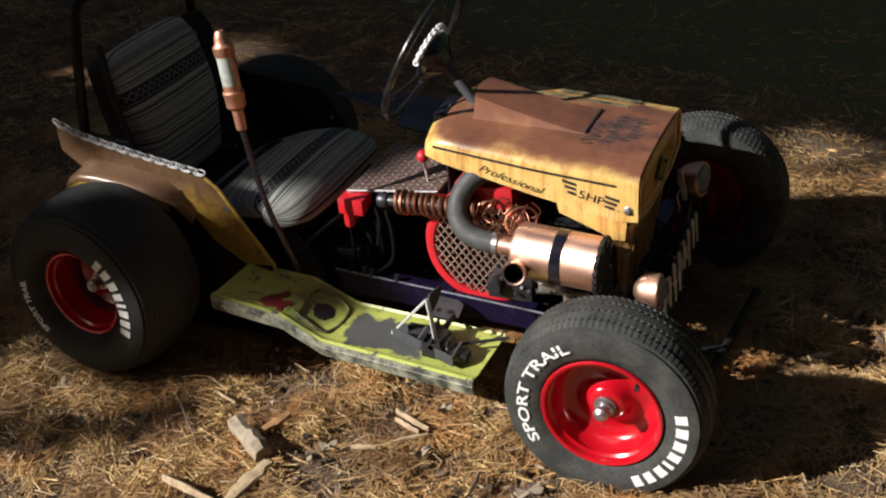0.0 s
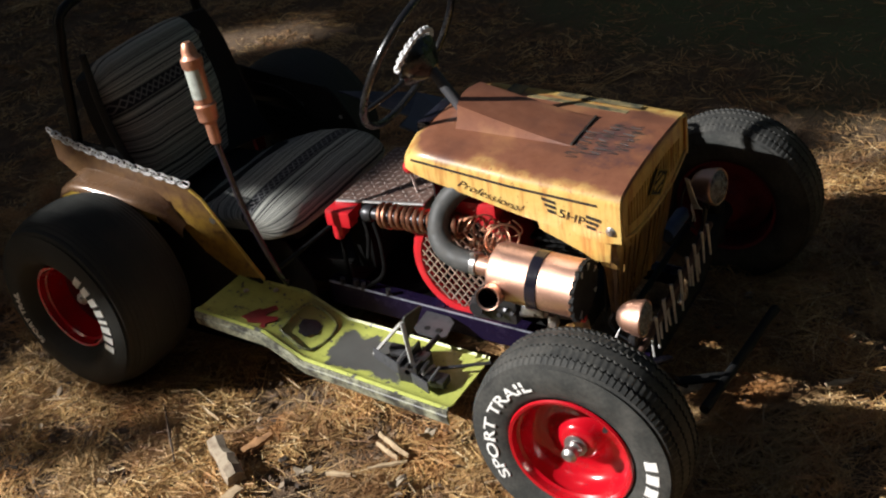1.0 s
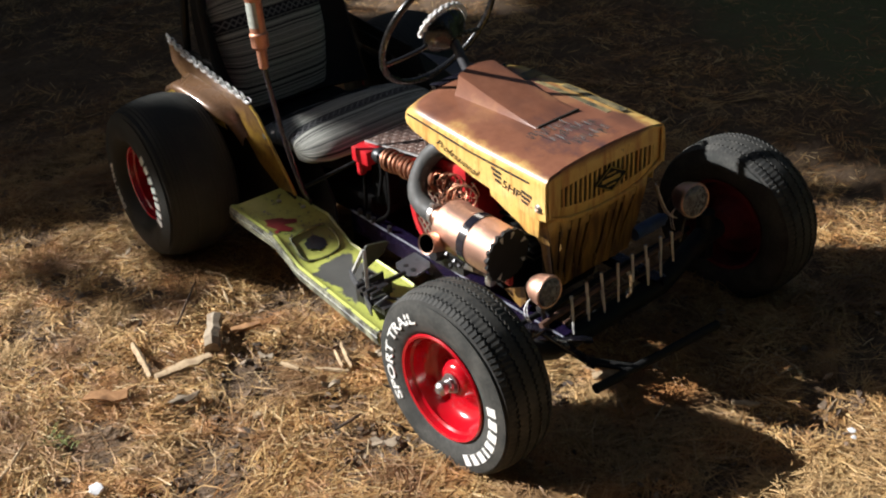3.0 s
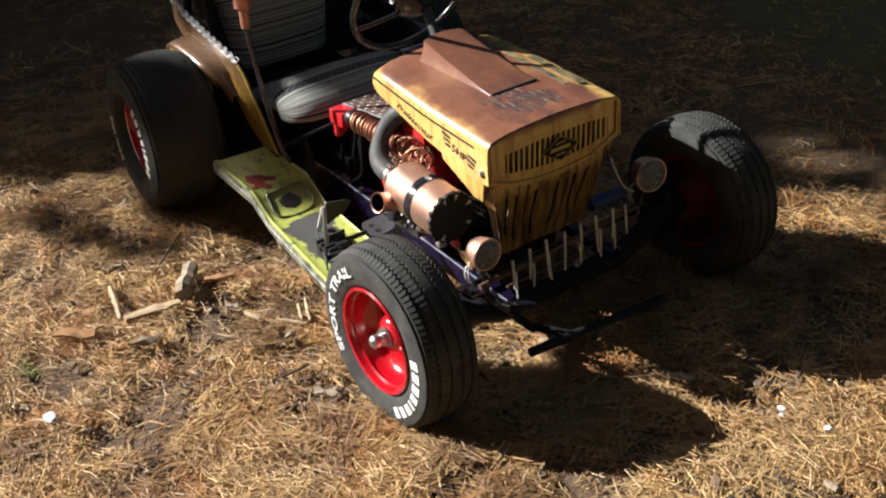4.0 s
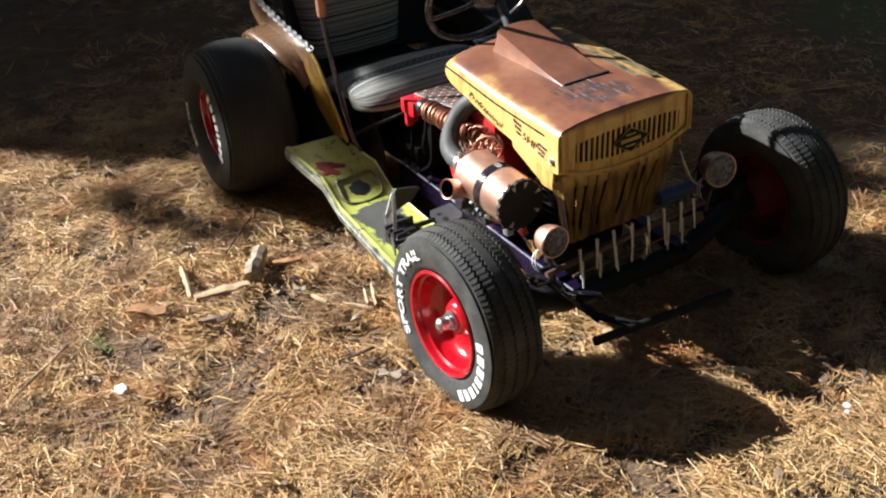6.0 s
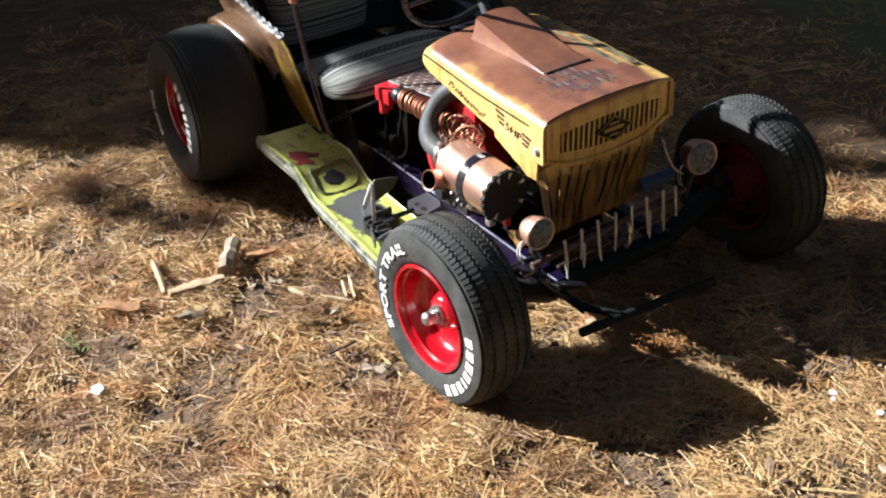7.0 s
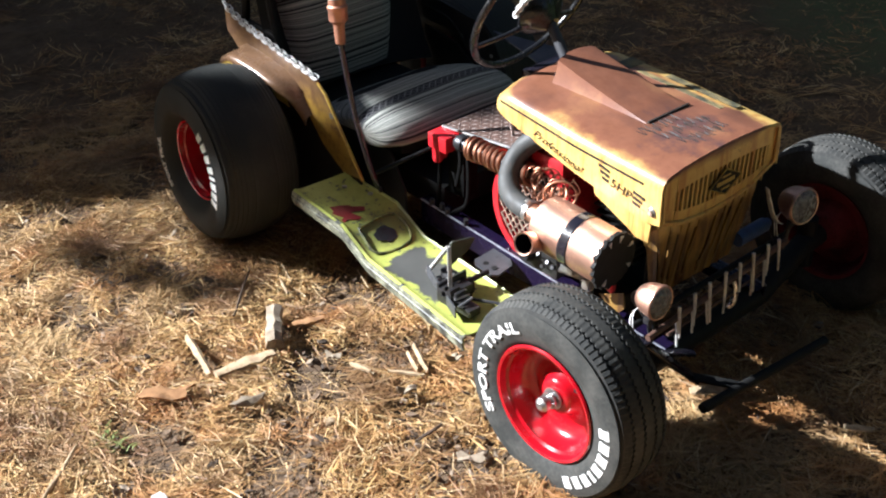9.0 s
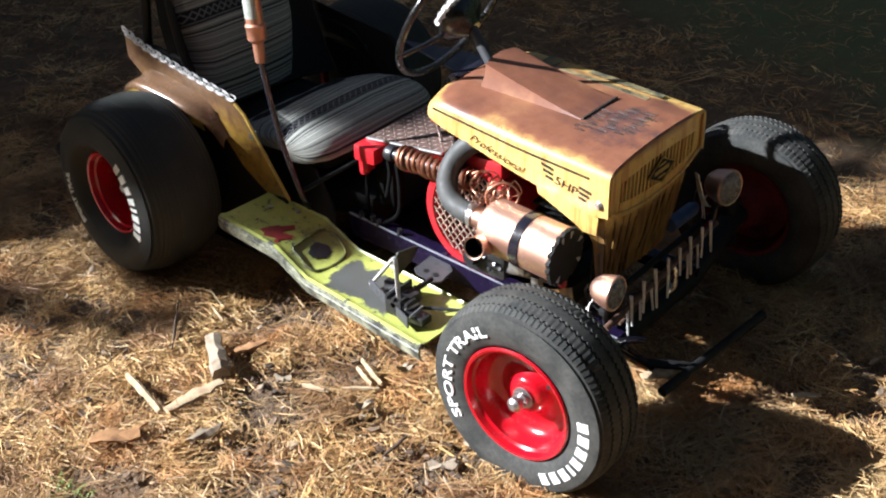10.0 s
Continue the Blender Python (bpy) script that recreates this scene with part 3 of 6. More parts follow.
def wheel(name, m, r, half, rim, crown, zig, cut, deep, letters, label, seat=0.86):
    """A pressed steel wheel (the part) with its tyre, lettering, hub and valve."""
    bm = bmesh.new()
    o = -half * seat
    prof = [(o + 0.014, rim - 0.016), (o - 0.002, rim + 0.002), (o - 0.006, rim - 0.001), (o - 0.004, rim - 0.007), (o + 0.006, rim - 0.010), (o + 0.016, rim - 0.012),
            (o + 0.034, rim - 0.016), (o + deep - 0.016, rim - 0.022), (o + deep - 0.006, rim - 0.032), (o + deep, rim - 0.050), (o + deep - 0.003, 0.060), (o + deep - 0.012, 0.049), (o + deep - 0.026, 0.042), (o + deep - 0.032, 0.038), (o + deep - 0.035, 0.030),
            (o + deep - 0.035, 0.014), (o + deep + 0.02, 0.014)]
    lathe(bm, prof, 72, close=True)
    w = part(name, bm, M_RED, tractor, label)
    w.matrix_basis = m
    bm = bmesh.new()
    lathe(bm, [(half * 0.84, rim - 0.002), (half * 0.8, rim - 0.010), (-half * 0.2, rim - 0.018), (half * 0.15, rim - 0.028), (half * 0.2, 0.07), (half * 0.5, 0.05), (half * 0.9, 0.045), (half * 0.95, 0.02)], 48, close=True)
    part("inner_barrel", bm, M_SHADERED, w, "inner side of the wheel in a red darkened for shade")
    part("tyre", tyre_mesh(r, half, rim, crown, zig, 160 if half > 0.1 else 400, cut, half > 0.1), M_RUBBER if half < 0.1 else M_REAR, w, "black rubber tyre with zigzag tread", smooth=30)
    letters(w)
    bm = bmesh.new()
    o += deep - 0.066
    lathe(bm, [(o + 0.05, 0.012), (o + 0.006, 0.012), (o + 0.006, 0.016), (o - 0.006, 0.016), (o - 0.009, 0.012), (o - 0.013, 0.0085)], 18)
    lathe(bm, [(o + 0.028, 0.024), (o + 0.025, 0.024)], 24)
    lathe(bm, [(o + 0.018, 0.019), (o + 0.015, 0.019)], 20)
    rod(bm, (-0.02, o + 0.011, -0.006), (0.021, o + 0.011, 0.006), 0.0022, 8)
    part("axle_end", bm, M_STEEL, w, "steel axle end with washer and split pin")
    bm = bmesh.new()
    for q in range(1):
        base = Vector((0.062, o + 0.060, 0.056))
        rod(bm, base, base + Vector((0.006, -0.034, 0.008)), 0.0045, 10)
        rod(bm, base + Vector((0.006, -0.034, 0.008)), base + Vector((0.008, -0.044, 0.010)), 0.0055, 10)
    part("valve_stem", bm, M_DARKSTEEL, w)
    return w


FR, FH, FRIM = 0.224, 0.075, 0.130
RR, RH, RRIM = 0.239, 0.122, 0.114


def lettering(w, r, y, words_arc, bars_arc, size, tall=1.35):
    bm = bmesh.new()
    arc_text(bm, "SPORT TRAIL", size * tall, r, *words_arc, y, size * 0.022)
    part("lettering", bm, M_WHITE, w, "raised white sidewall lettering", smooth=0)
    total = sum(LETTERS) + GAP * (len(LETTERS) - 1)
    s = 0.0
    for k, wide in enumerate(LETTERS):
        a, b = [bars_arc[0] + (bars_arc[1] - bars_arc[0]) * q / total for q in (s, s + wide)]
        bm = bmesh.new()
        arc_bar(bm, size, r, a, b, y)
        part("letter_bar", bm, M_WHITE, w, smooth=0)
        s += wide + GAP


def front_letters(w):
    lettering(w, FRIM + 0.029, -FH * 0.985, (214, 113), (13, -65), 0.0255)


def rear_letters(w):
    lettering(w, RRIM + 0.038, -RH * 0.998, (226, 172), (50, -22), 0.029, 0.85)


# darker copy of the wheel red, standing in for shade on the inner side
M_SHADERED = worn("shaded_red_paint", (0.17, 0.008, 0.014), (0.05, 0.008, 0.01), 0.6, amount=0.5, scale=16)
wheel("front_wheel", Matrix.Translation((0.006, -0.495, 0.213)), FR, FH, FRIM, 0.012, 0.002, 0.0036, 0.066, front_letters, "red pressed steel front wheel with dished centre")
wheel("front_wheel", Matrix.Translation((0.006, 0.495, 0.213)) @ pose(0, 0, 0, 0, 0, 180), FR, FH, FRIM, 0.012, 0.002, 0.0036, 0.066, front_letters, "red pressed steel front wheel with dished centre")
wheel("rear_wheel", Matrix.Translation((-1.312, -0.455, 0.266)) @ pose(0, 0, 0, 0, 0, -5.5), RR, RH, RRIM, 0.022, 0.0, 0.0002, 0.105, rear_letters, "wide red rear wheel", 0.69)
wheel("rear_wheel", Matrix.Translation((-1.312, 0.455, 0.266)) @ pose(0, 0, 0, 0, 0, 180), RR, RH, RRIM, 0.022, 0.0, 0.0002, 0.105, rear_letters, "wide red rear wheel", 0.69)


# ---- hood ----
def hood_top(x):
    return 0.587 + 0.078 * -x


def hood_low(x):
    return 0.470 + 0.2 * (-x - 0.03)


def hood_edge(x):
    return 0.208 - 0.02 * max(0.0, -x - 0.25) / 0.3


def make_hood():
    bm = bmesh.new()
    stations = [-0.010, -0.016, -0.05, -0.1, -0.15, -0.2, -0.25, -0.3, -0.35, -0.4, -0.44, -0.47, -0.495, -0.512, -0.522, -0.527]
    grid = []
    for x in stations:
        end = max(0.0, (-x - 0.47) / 0.057)
        top, low, e = hood_top(x) - 0.028 * end ** 2, max(hood_low(x), 0.478 if x > -0.03 else 0.0), hood_edge(x) - 0.012 * end ** 2
        low = min(low, top - 0.03)
        row = []
        r = min(0.026, (top - low) * 0.6)
        for sgn in (-1, 1):
            col = [(e, low), (e + 0.001, low + (top - r - low) * 0.5), (e, top - r)]
            col += [(e - r + r * math.cos(a), top - r + r * math.sin(a)) for a in (0.3, 0.7, 1.1, 1.5)]
            col += [(e * f, top + 0.013 * (1 - f * f)) for f in (0.7, 0.5, 0.3, 0.1)]
            pts = [Vector((x - 0.03 * (1 - abs(yy) / e) * end, sgn * yy, zz)) for yy, zz in col]
            row += pts if sgn < 0 else list(reversed(pts))
        grid.append(row)
    sheet(bm, grid, 0.004)
    hood = part("hood", bm, M_HOOD, tractor, "rusted copper-brown hood with worn yellow paint", smooth=50)
    # side crease
    for s in (-1, 1):
        bm = bmesh.new()
        xs = [-0.5 + 0.44 * q / 11 for q in range(12)]
        sheet(bm, [[Vector((x, s * (hood_edge(x) + 0.0022), 0.559 + 0.0886 * (-x - 0.06) + dz)) for x in xs] for dz in (0.0, 0.0055)], 0.001)
        part("side_stripe", bm, M_INK, hood, "thin black stripe")
    # script and power rating on both sides
    slope = math.atan(0.235)
    for s in (-1, 1):
        def lay(text, size, x0, z0, width, bold, shear):
            pts, faces = words(text, size, 0.0008, bold, shear)
            lo, hi = min(p.x for p in pts), max(p.x for p in pts)
            k = width / (hi - lo)
            out = []
            for p in pts:
                u = (p.x - lo) * k
                xx = x0 + u * math.cos(slope) + p.y * math.sin(slope) if s < 0 else x0 + width - u * math.cos(slope)
                zz = z0 - (u if s < 0 else width - u) * math.sin(slope) + p.y * math.cos(slope)
                out.append(Vector((xx, s * (hood_edge(xx) + 0.0025 + p.z), zz)))
            return out, faces
        bm = bmesh.new()
        add_faces(bm, *lay("Professional", 0.027, -0.385, 0.557, 0.162, -0.0006, 0.5))
        part("script", bm, M_INK, hood, "black script lettering", smooth=0)
        bm = bmesh.new()
        add_faces(bm, *lay("5HP", 0.029, -0.146, 0.5245, 0.058, -0.0005, 0.0))
        part("rating", bm, M_INK, hood, "black power rating", smooth=0)
        y = s * 0.2095
        for x0, x1, dz in ((-0.182, -0.151, 0.013), (-0.176, -0.151, 0.001), (-0.170, -0.151, -0.011), (-0.084, -0.052, 0.008), (-0.084, -0.058, -0.004), (-0.084, -0.064, -0.016)):
            bm = bmesh.new()
            z0, z1 = 0.530 - 0.235 * (x0 + 0.115) + dz, 0.530 - 0.235 * (x1 + 0.115) + dz
            slab(bm, [(x0, y, z0), (x1, y, z1), (x1, y, z1 + 0.0068), (x0, y, z0 + 0.0068)], (0, s * 0.001, 0))
            part("rating_bar", bm, M_INK, hood, "black decal bar", smooth=0)
        bm = bmesh.new()
        lathe(bm, [(0, 0.011), (0.003, 0.011), (0.0045, 0.009), (0.0045, 0.006), (0.009, 0.005)], 16, along((-0.032, s * 0.207, 0.505), (-0.032, s * 0.22, 0.505)))
        part("hinge_bolt", bm, M_STEEL, hood, "bright steel bolt with washer")
    # air scoop pressed up from the middle of the sheet
    bm = bmesh.new()
    grid = []
    for i in range(13):
        f = i / 12
        x = -0.175 - 0.262 * f
        base = hood_top(x) + 0.009
        up = 0.004 + 0.050 * f ** 1.25
        flare = 0.012 * f * f
        l, r = -0.066 - flare * 0.4, 0.078 - 0.02 * f
        row = [(x - 0.004 * f, l - 0.004 - 0.013 * f, base - 0.004), (x, l - 0.002 - 0.003 * f, base + up * 0.5), (x, l, base + up * 0.97)]
        row += [(x - 0.012 * f * math.sin(math.pi * q), l + (r - l) * q, base + up + 0.004 * math.sin(math.pi * q)) for q in (0.12, 0.35, 0.6, 0.88)]
        row += [(x, r - 0.004, base + up * 0.95), (x, r + 0.004, base + up * 0.5), (x, r + 0.012, base - 0.004)]
        grid.append([Vector(p) for p in row])
    sheet(bm, grid, 0.0035)
    part("scoop", bm, M_HOOD, hood, "raised rusty scoop", smooth=24)
    # solid black bar, painted dark like the inside of a slit
    bm = bmesh.new()
    block(bm, (-0.173, 0.007, hood_top(-0.173) + 0.0125), (0.006, 0.142, 0.008), bevel=0.0015)
    part("scoop_slit", bm, M_INK, hood, "black bar standing in for a shaded slit")
    # sun-bleached decal strips on the far half
    bm = bmesh.new()
    for x0, x1, y0, y1 in ((-0.36, -0.12, 0.118, 0.136), (-0.30, -0.10, 0.150, 0.172), (-0.42, -0.38, 0.1, 0.17)):
        z0, z1 = [hood_top(x) + 0.0145 - 0.013 * (0.14 / 0.205) ** 2 for x in (x0, x1)]
        slab(bm, [(x0, y0, z0), (x1, y0 + 0.004, z1), (x1, y1 + 0.004, z1 - 0.002), (x0, y1, z0 - 0.002)], (0, 0, 0.0012))
    part("decal", bm, M_DECAL, hood, "faded dark decal strips", smooth=0)
    # hand-written scrawl, as plain strokes
    bm = bmesh.new()
    rng = random.Random(7)
    for row, (x0, n) in enumerate(((-0.155, 6), (-0.115, 8), (-0.072, 7))):
        for q in range(n):
            y = -0.105 + row * 0.02 + q * 0.019
            x = x0 + rng.uniform(-0.008, 0.008)
            pts = []
            for k in range(4):
                yy = y + 0.016 * k / 3 + rng.uniform(-0.004, 0.004)
                xx = x + (0.016 if k % 2 else -0.012) + rng.uniform(-0.006, 0.006)
                pts.append((xx, yy, hood_top(xx) + 0.0132 * (1 - (yy / 0.205) ** 2) + 0.0005))
            tube(bm, curve(pts, 3), 0.0009, 4)
    part("scrawl", bm, M_INK, hood, "faded black hand-written strokes")["kind"] = "stuff"
    # front panel: plates above, below and beside a lens-shaped opening with upright bars
    def top_z(yy):
        return hood_top(0) + 0.013 * (1 - (yy / 0.205) ** 2) - 0.003 - (0.012 if abs(yy) > 0.2 else 0.0)

    def low_z(yy):
        return 0.428 + 0.046 * min(1.0, abs(yy) / 0.2) ** 2

    def slot_low(yy):
        return 0.491 - 0.020 * (1 - ((yy - 0.01) / 0.165) ** 2)

    def slot_high(yy):
        return 0.538 + 0.007 * (1 - ((yy - 0.01) / 0.165) ** 2)

    def face_x(z):
        return -0.0135 - 0.10 * max(0, 0.5 - z)

    bm = bmesh.new()
    ys = [-0.152 + 0.324 * q / 12 for q in range(13)]
    ends = [-0.203, -0.19, *ys, 0.19, 0.203]
    for a, b in zip(ends, ends[1:]):
        inside = a >= -0.1525 and b <= 0.1725
        for lo, hi in ((low_z, slot_low), (slot_high, top_z)) if inside else ((low_z, top_z),):
            pts = [(face_x(z), yy, z) for yy, z in ((a, lo(a)), (b, lo(b)), (b, hi(b)), (a, hi(a)))]
            slab(bm, pts, (-0.004, 0, 0))
    bmesh.ops.remove_doubles(bm, verts=bm.verts, dist=0.0003)
    part("front_panel", bm, M_HOOD, hood, "yellow front panel with dark upright slots", smooth=0)
    for k in range(20):
        yy = -0.152 + 0.324 * (k + 0.5) / 20
        bm = bmesh.new()
        lo, hi = slot_low(yy) - 0.002, slot_high(yy) + 0.002
        slab(bm, [(face_x(lo), yy - 0.0034, lo), (face_x(lo), yy + 0.0034, lo), (face_x(hi), yy + 0.0034, hi), (face_x(hi), yy - 0.0034, hi)], (-0.004, 0, 0))
        part("grille_bar", bm, M_HOOD, hood, smooth=0)
    bm = bmesh.new()
    pts = [(-0.011, -0.196, 0.482), (-0.0105, -0.197, 0.577), *[(-0.0105, yy, top_z(yy) - 0.001) for yy in (-0.15, -0.05, 0.05, 0.15)], (-0.0105, 0.197, 0.577), (-0.011, 0.196, 0.490), (-0.016, 0.12, 0.452), (-0.018, 0.04, 0.443), (-0.018, -0.04, 0.443), (-0.016, -0.12, 0.455)]
    tube(bm, pts, 0.0042, 8, closed=True)
    part("panel_rim", bm, M_HOOD, hood, "rolled yellow rim of the front panel")
    bm = bmesh.new()
    slab(bm, [(-0.0125, -0.046, 0.506), (-0.0125, 0.01, 0.538), (-0.0125, 0.068, 0.506), (-0.0125, 0.014, 0.474)], (0.004, 0, 0))
    badge = part("badge", bm, M_MATT, hood, "dark diamond badge", smooth=0)
    bm = bmesh.new()
    tube(bm, [(-0.008, -0.046, 0.506), (-0.008, 0.01, 0.538), (-0.008, 0.068, 0.506), (-0.008, 0.014, 0.474)], 0.0022, 6, closed=True)
    block(bm, (-0.008, 0.011, 0.506), (0.002, 0.062, 0.009))
    block(bm, (-0.008, 0.011, 0.520), (0.002, 0.03, 0.004))
    block(bm, (-0.008, 0.011, 0.491), (0.002, 0.03, 0.004))
    part("badge_trim", bm, M_YELLOWEDGE, hood, "yellow badge edge and bars")
    # black backing sheet that puts the engine bay's darkness behind the slots
    bm = bmesh.new()
    slab(bm, [(-0.045, -0.18, 0.458), (-0.045, 0.18, 0.458), (-0.045, 0.18, 0.575), (-0.045, -0.18, 0.575)], (-0.004, 0, 0))
    part("slot_shade", bm, M_MATT, hood, "black sheet put in as shade behind the slots", smooth=0)
    return hood


hood = make_hood()


def make_cowl():
    """The lower yellow shroud with slots, under the hood's front."""
    bm = bmesh.new()

    def at(y, z):
        return Vector((-0.035 - 0.10 * (0.45 - z), y * (0.76 + 0.24 * (z - 0.25) / 0.2) + 0.006 * math.sin(y * 31 + z * 20) * (0.45 - z) / 0.2, z))

    # slanted hand-cut slots: top and bottom place, width, lowest and highest point
    slots = [(-0.140, -0.170, 0.010, 0.300, 0.412), (-0.104, -0.146, 0.011, 0.285, 0.408), (-0.072, -0.102, 0.007, 0.300, 0.398), (-0.038, -0.074, 0.011, 0.280, 0.402),
             (0.034, 0.002, 0.010, 0.292, 0.402), (0.064, 0.036, 0.008, 0.300, 0.398), (0.090, 0.066, 0.012, 0.296, 0.406), (0.134, 0.100, 0.010, 0.305, 0.412)]
    cols = [((-0.178, -0.178), None)]
    for top, low, wide, z0, z1 in slots:
        cols += [((top - wide * 0.55, low - wide * 0.4), (z0, z1)), ((top + wide * 0.55, low + wide * 0.4), None)]
    cols += [((0.178, 0.178), None)]

    def on(c, z):
        f = min(1.0, max(0.0, (0.42 - z) / 0.13))
        return at(c[0] + (c[1] - c[0]) * f, z)

    for (a, hole), (b, _) in zip(cols, cols[1:]):
        for lo, hi in [(0.25, hole[0]), (hole[1], 0.452)] if hole else [(0.25, 0.335), (0.335, 0.42), (0.42, 0.452)]:
            bm.faces.new([bm.verts.new(on(*p)) for p in ((a, lo), (b, lo), (b, hi), (a, hi))])
    for s in (-1, 1):
        pts = [at(s * 0.178, 0.25), at(s * 0.178, 0.452), Vector((-0.2, s * 0.178, 0.485)), Vector((-0.2, s * 0.178, 0.465)), Vector((-0.075, s * 0.178, 0.415)), Vector((-0.068, s * 0.165, 0.38)), Vector((-0.072, s * 0.137, 0.25))]
        bm.faces.new([bm.verts.new(p) for p in pts])
    bmesh.ops.remove_doubles(bm, verts=bm.verts, dist=0.0004)
    bmesh.ops.recalc_face_normals(bm, faces=bm.faces)
    bmesh.ops.solidify(bm, geom=list(bm.faces), thickness=0.004)
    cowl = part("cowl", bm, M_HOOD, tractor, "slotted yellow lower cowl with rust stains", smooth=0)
    # added black sheet, so the cowl slots read as shaded openings
    bm = bmesh.new()
    slab(bm, [(-0.08, -0.15, 0.255), (-0.08, 0.15, 0.255), (-0.07, 0.16, 0.45), (-0.07, -0.16, 0.45)], (-0.004, 0, 0))
    part("cowl_shade", bm, M_MATT, cowl, "black sheet put in as shade behind the cowl slots", smooth=0)
    for s in (-1, 1):
        bm = bmesh.new()
        slab(bm, [(-0.040, s * 0.2035, 0.425), (-0.036, s * 0.2035, 0.474), (-0.20, s * 0.2025, 0.507), (-0.195, s * 0.2025, 0.482), (-0.10, s * 0.203, 0.440), (-0.075, s * 0.203, 0.425)], (0, -s * 0.004, 0))
        part("side_flange", bm, M_HOOD, cowl, "bright yellow side flange", smooth=0)
    bm = bmesh.new()
    slab(bm, [(-0.177, -0.188, 0.222), (-0.108, -0.188, 0.256), (-0.101, -0.188, 0.219), (-0.125, -0.188, 0.190)], (0, 0.004, 0))
    part("lower_flange", bm, M_HOOD, cowl, "small yellow lower flange", smooth=0)


make_cowl()


M_GUARD = worn("bright_guard_wire", (0.62, 0.44, 0.37), (0.25, 0.14, 0.1), 0.4, 0.8, amount=0.4, scale=40)
M_PALENOTCH = worn("pale_notch", (0.6, 0.58, 0.55), (0.3, 0.28, 0.25), 0.5, amount=0.3, scale=60)


# ---- engine and exhaust ----
def make_engine():
    bm = bmesh.new()
    block(bm, (-0.36, 0.02, 0.33), (0.24, 0.20, 0.24), bevel=0.02)
    block(bm, (-0.27, 0.0, 0.42), (0.16, 0.16, 0.10), bevel=0.012)
    lathe(bm, [(0, 0.05), (0.02, 0.055), (0.05, 0.05)], 24, along((-0.24, -0.1, 0.5), (-0.24, -0.1, 0.54)))
    engine = part("engine", bm, M_MATT, tractor, "black small engine block with cooling fins")
    for k in range(7):
        bm = bmesh.new()
        block(bm, (-0.22, -0.02, 0.29 + 0.018 * k), (0.16, 0.20, 0.005))
        part("cooling_fin", bm, M_MATT, engine, smooth=0)
    c = Vector((-0.400, -0.172, 0.330))
    m = Matrix.Translation(c)
    bm = bmesh.new()
    lathe(bm, [(0.11, 0.150), (0.012, 0.152), (0.0, 0.146), (-0.004, 0.136), (-0.002, 0.126), (0.008, 0.122), (0.02, 0.122)], 64, m, close=True)
    lathe(bm, [(0.1, 0.02), (0.1, 0.15)], 48, m, close=True)
    block(bm, (-0.39, -0.115, 0.478), (0.15, 0.12, 0.05), bevel=0.012)
    part("blower_housing", bm, M_REDMATT, engine, "red round blower housing")
    bm = bmesh.new()
    r, step = 0.123, 0.0165
    k = int(2 * r / step) + 8
    for fam in (1, -1):
        d = Vector((math.cos(radians(52)), 0, fam * math.sin(radians(52))))
        nrm = Vector((-d.z, 0, d.x))
        for i in range(-k, k + 1):
            off = i * step
            if abs(off) >= r:
                continue
            h = math.sqrt(r * r - off * off)
            a, b = c + nrm * off - d * h, c + nrm * off + d * h
            yo = Vector((0, 0.001 * fam + 0.003, 0))
            mm = along(a + yo, b + yo)
            L = 2 * h
            block(bm, (0, L / 2, 0), (0.0034, L, 0.0034), mm)
    part("guard_mesh", bm, M_GUARD, engine, "diamond mesh guard over the fan", smooth=0)
    bm = bmesh.new()
    lathe(bm, [(0.085, 0.122), (0.085, 0.005)], 40, m, close=True)
    part("fan_disc", bm, M_MATT, engine, "dark flywheel fan behind the mesh")
    # coiled copper pipe above the housing
    bm = bmesh.new()
    a, b = Vector((-0.606, -0.186, 0.440)), Vector((-0.385, -0.198, 0.452))
    ax = (b - a).normalized()
    u = ax.orthogonal().normalized()
    v = ax.cross(u)
    turns, per = 13, 14
    pts = []
    for i in range(turns * per + 1):
        f = i / (turns * per)
        th = 2 * math.pi * i / per
        rr = 0.025 + 0.002 * math.sin(f * 17)
        pts.append(a + (b - a) * (f + 0.006 * math.sin(f * 40)) + rr * (math.cos(th) * u + math.sin(th) * v))
    tube(bm, pts, 0.0056, 7)
    part("copper_coil", bm, M_COIL, tractor, "coiled copper pipe")
    bm = bmesh.new()
    rng = random.Random(23)
    for i in range(30):
        f = rng.random()
        c = b.lerp(Vector((-0.262, -0.215, 0.452)), f) + Vector((0, rng.uniform(-0.02, 0.02), rng.uniform(-0.03, 0.024)))
        n1 = Vector((rng.gauss(0, 1), rng.gauss(0, 1), rng.gauss(0, 0.6))).normalized()
        e1 = n1.orthogonal().normalized()
        e2 = n1.cross(e1)
        r0, span, start = rng.uniform(0.012, 0.03), rng.uniform(2.5, 6.0), rng.uniform(0, 6.28)
        tube(bm, [c + r0 * (1 + 0.1 * math.sin(k)) * (math.cos(start + span * k / 12) * e1 + math.sin(start + span * k / 12) * e2) for k in range(13)], rng.uniform(0.0012, 0.0026), 6)
    ring = Vector((-0.278, -0.222, 0.452))
    tube(bm, [ring + Vector((0.006 * math.cos(q), 0.012 * math.cos(q), 0)) + 0.034 * (math.cos(q) * Vector((0.75, 0.25, 0)) + math.sin(q) * Vector((0, 0.2, 0.95))) for q in [2 * math.pi * k / 24 for k in range(24)]], 0.0034, 8, closed=True)
    part("copper_tangle", bm, M_COIL, tractor, "tangled copper wire behind the hose")["kind"] = "stuff"
    bm = bmesh.new()
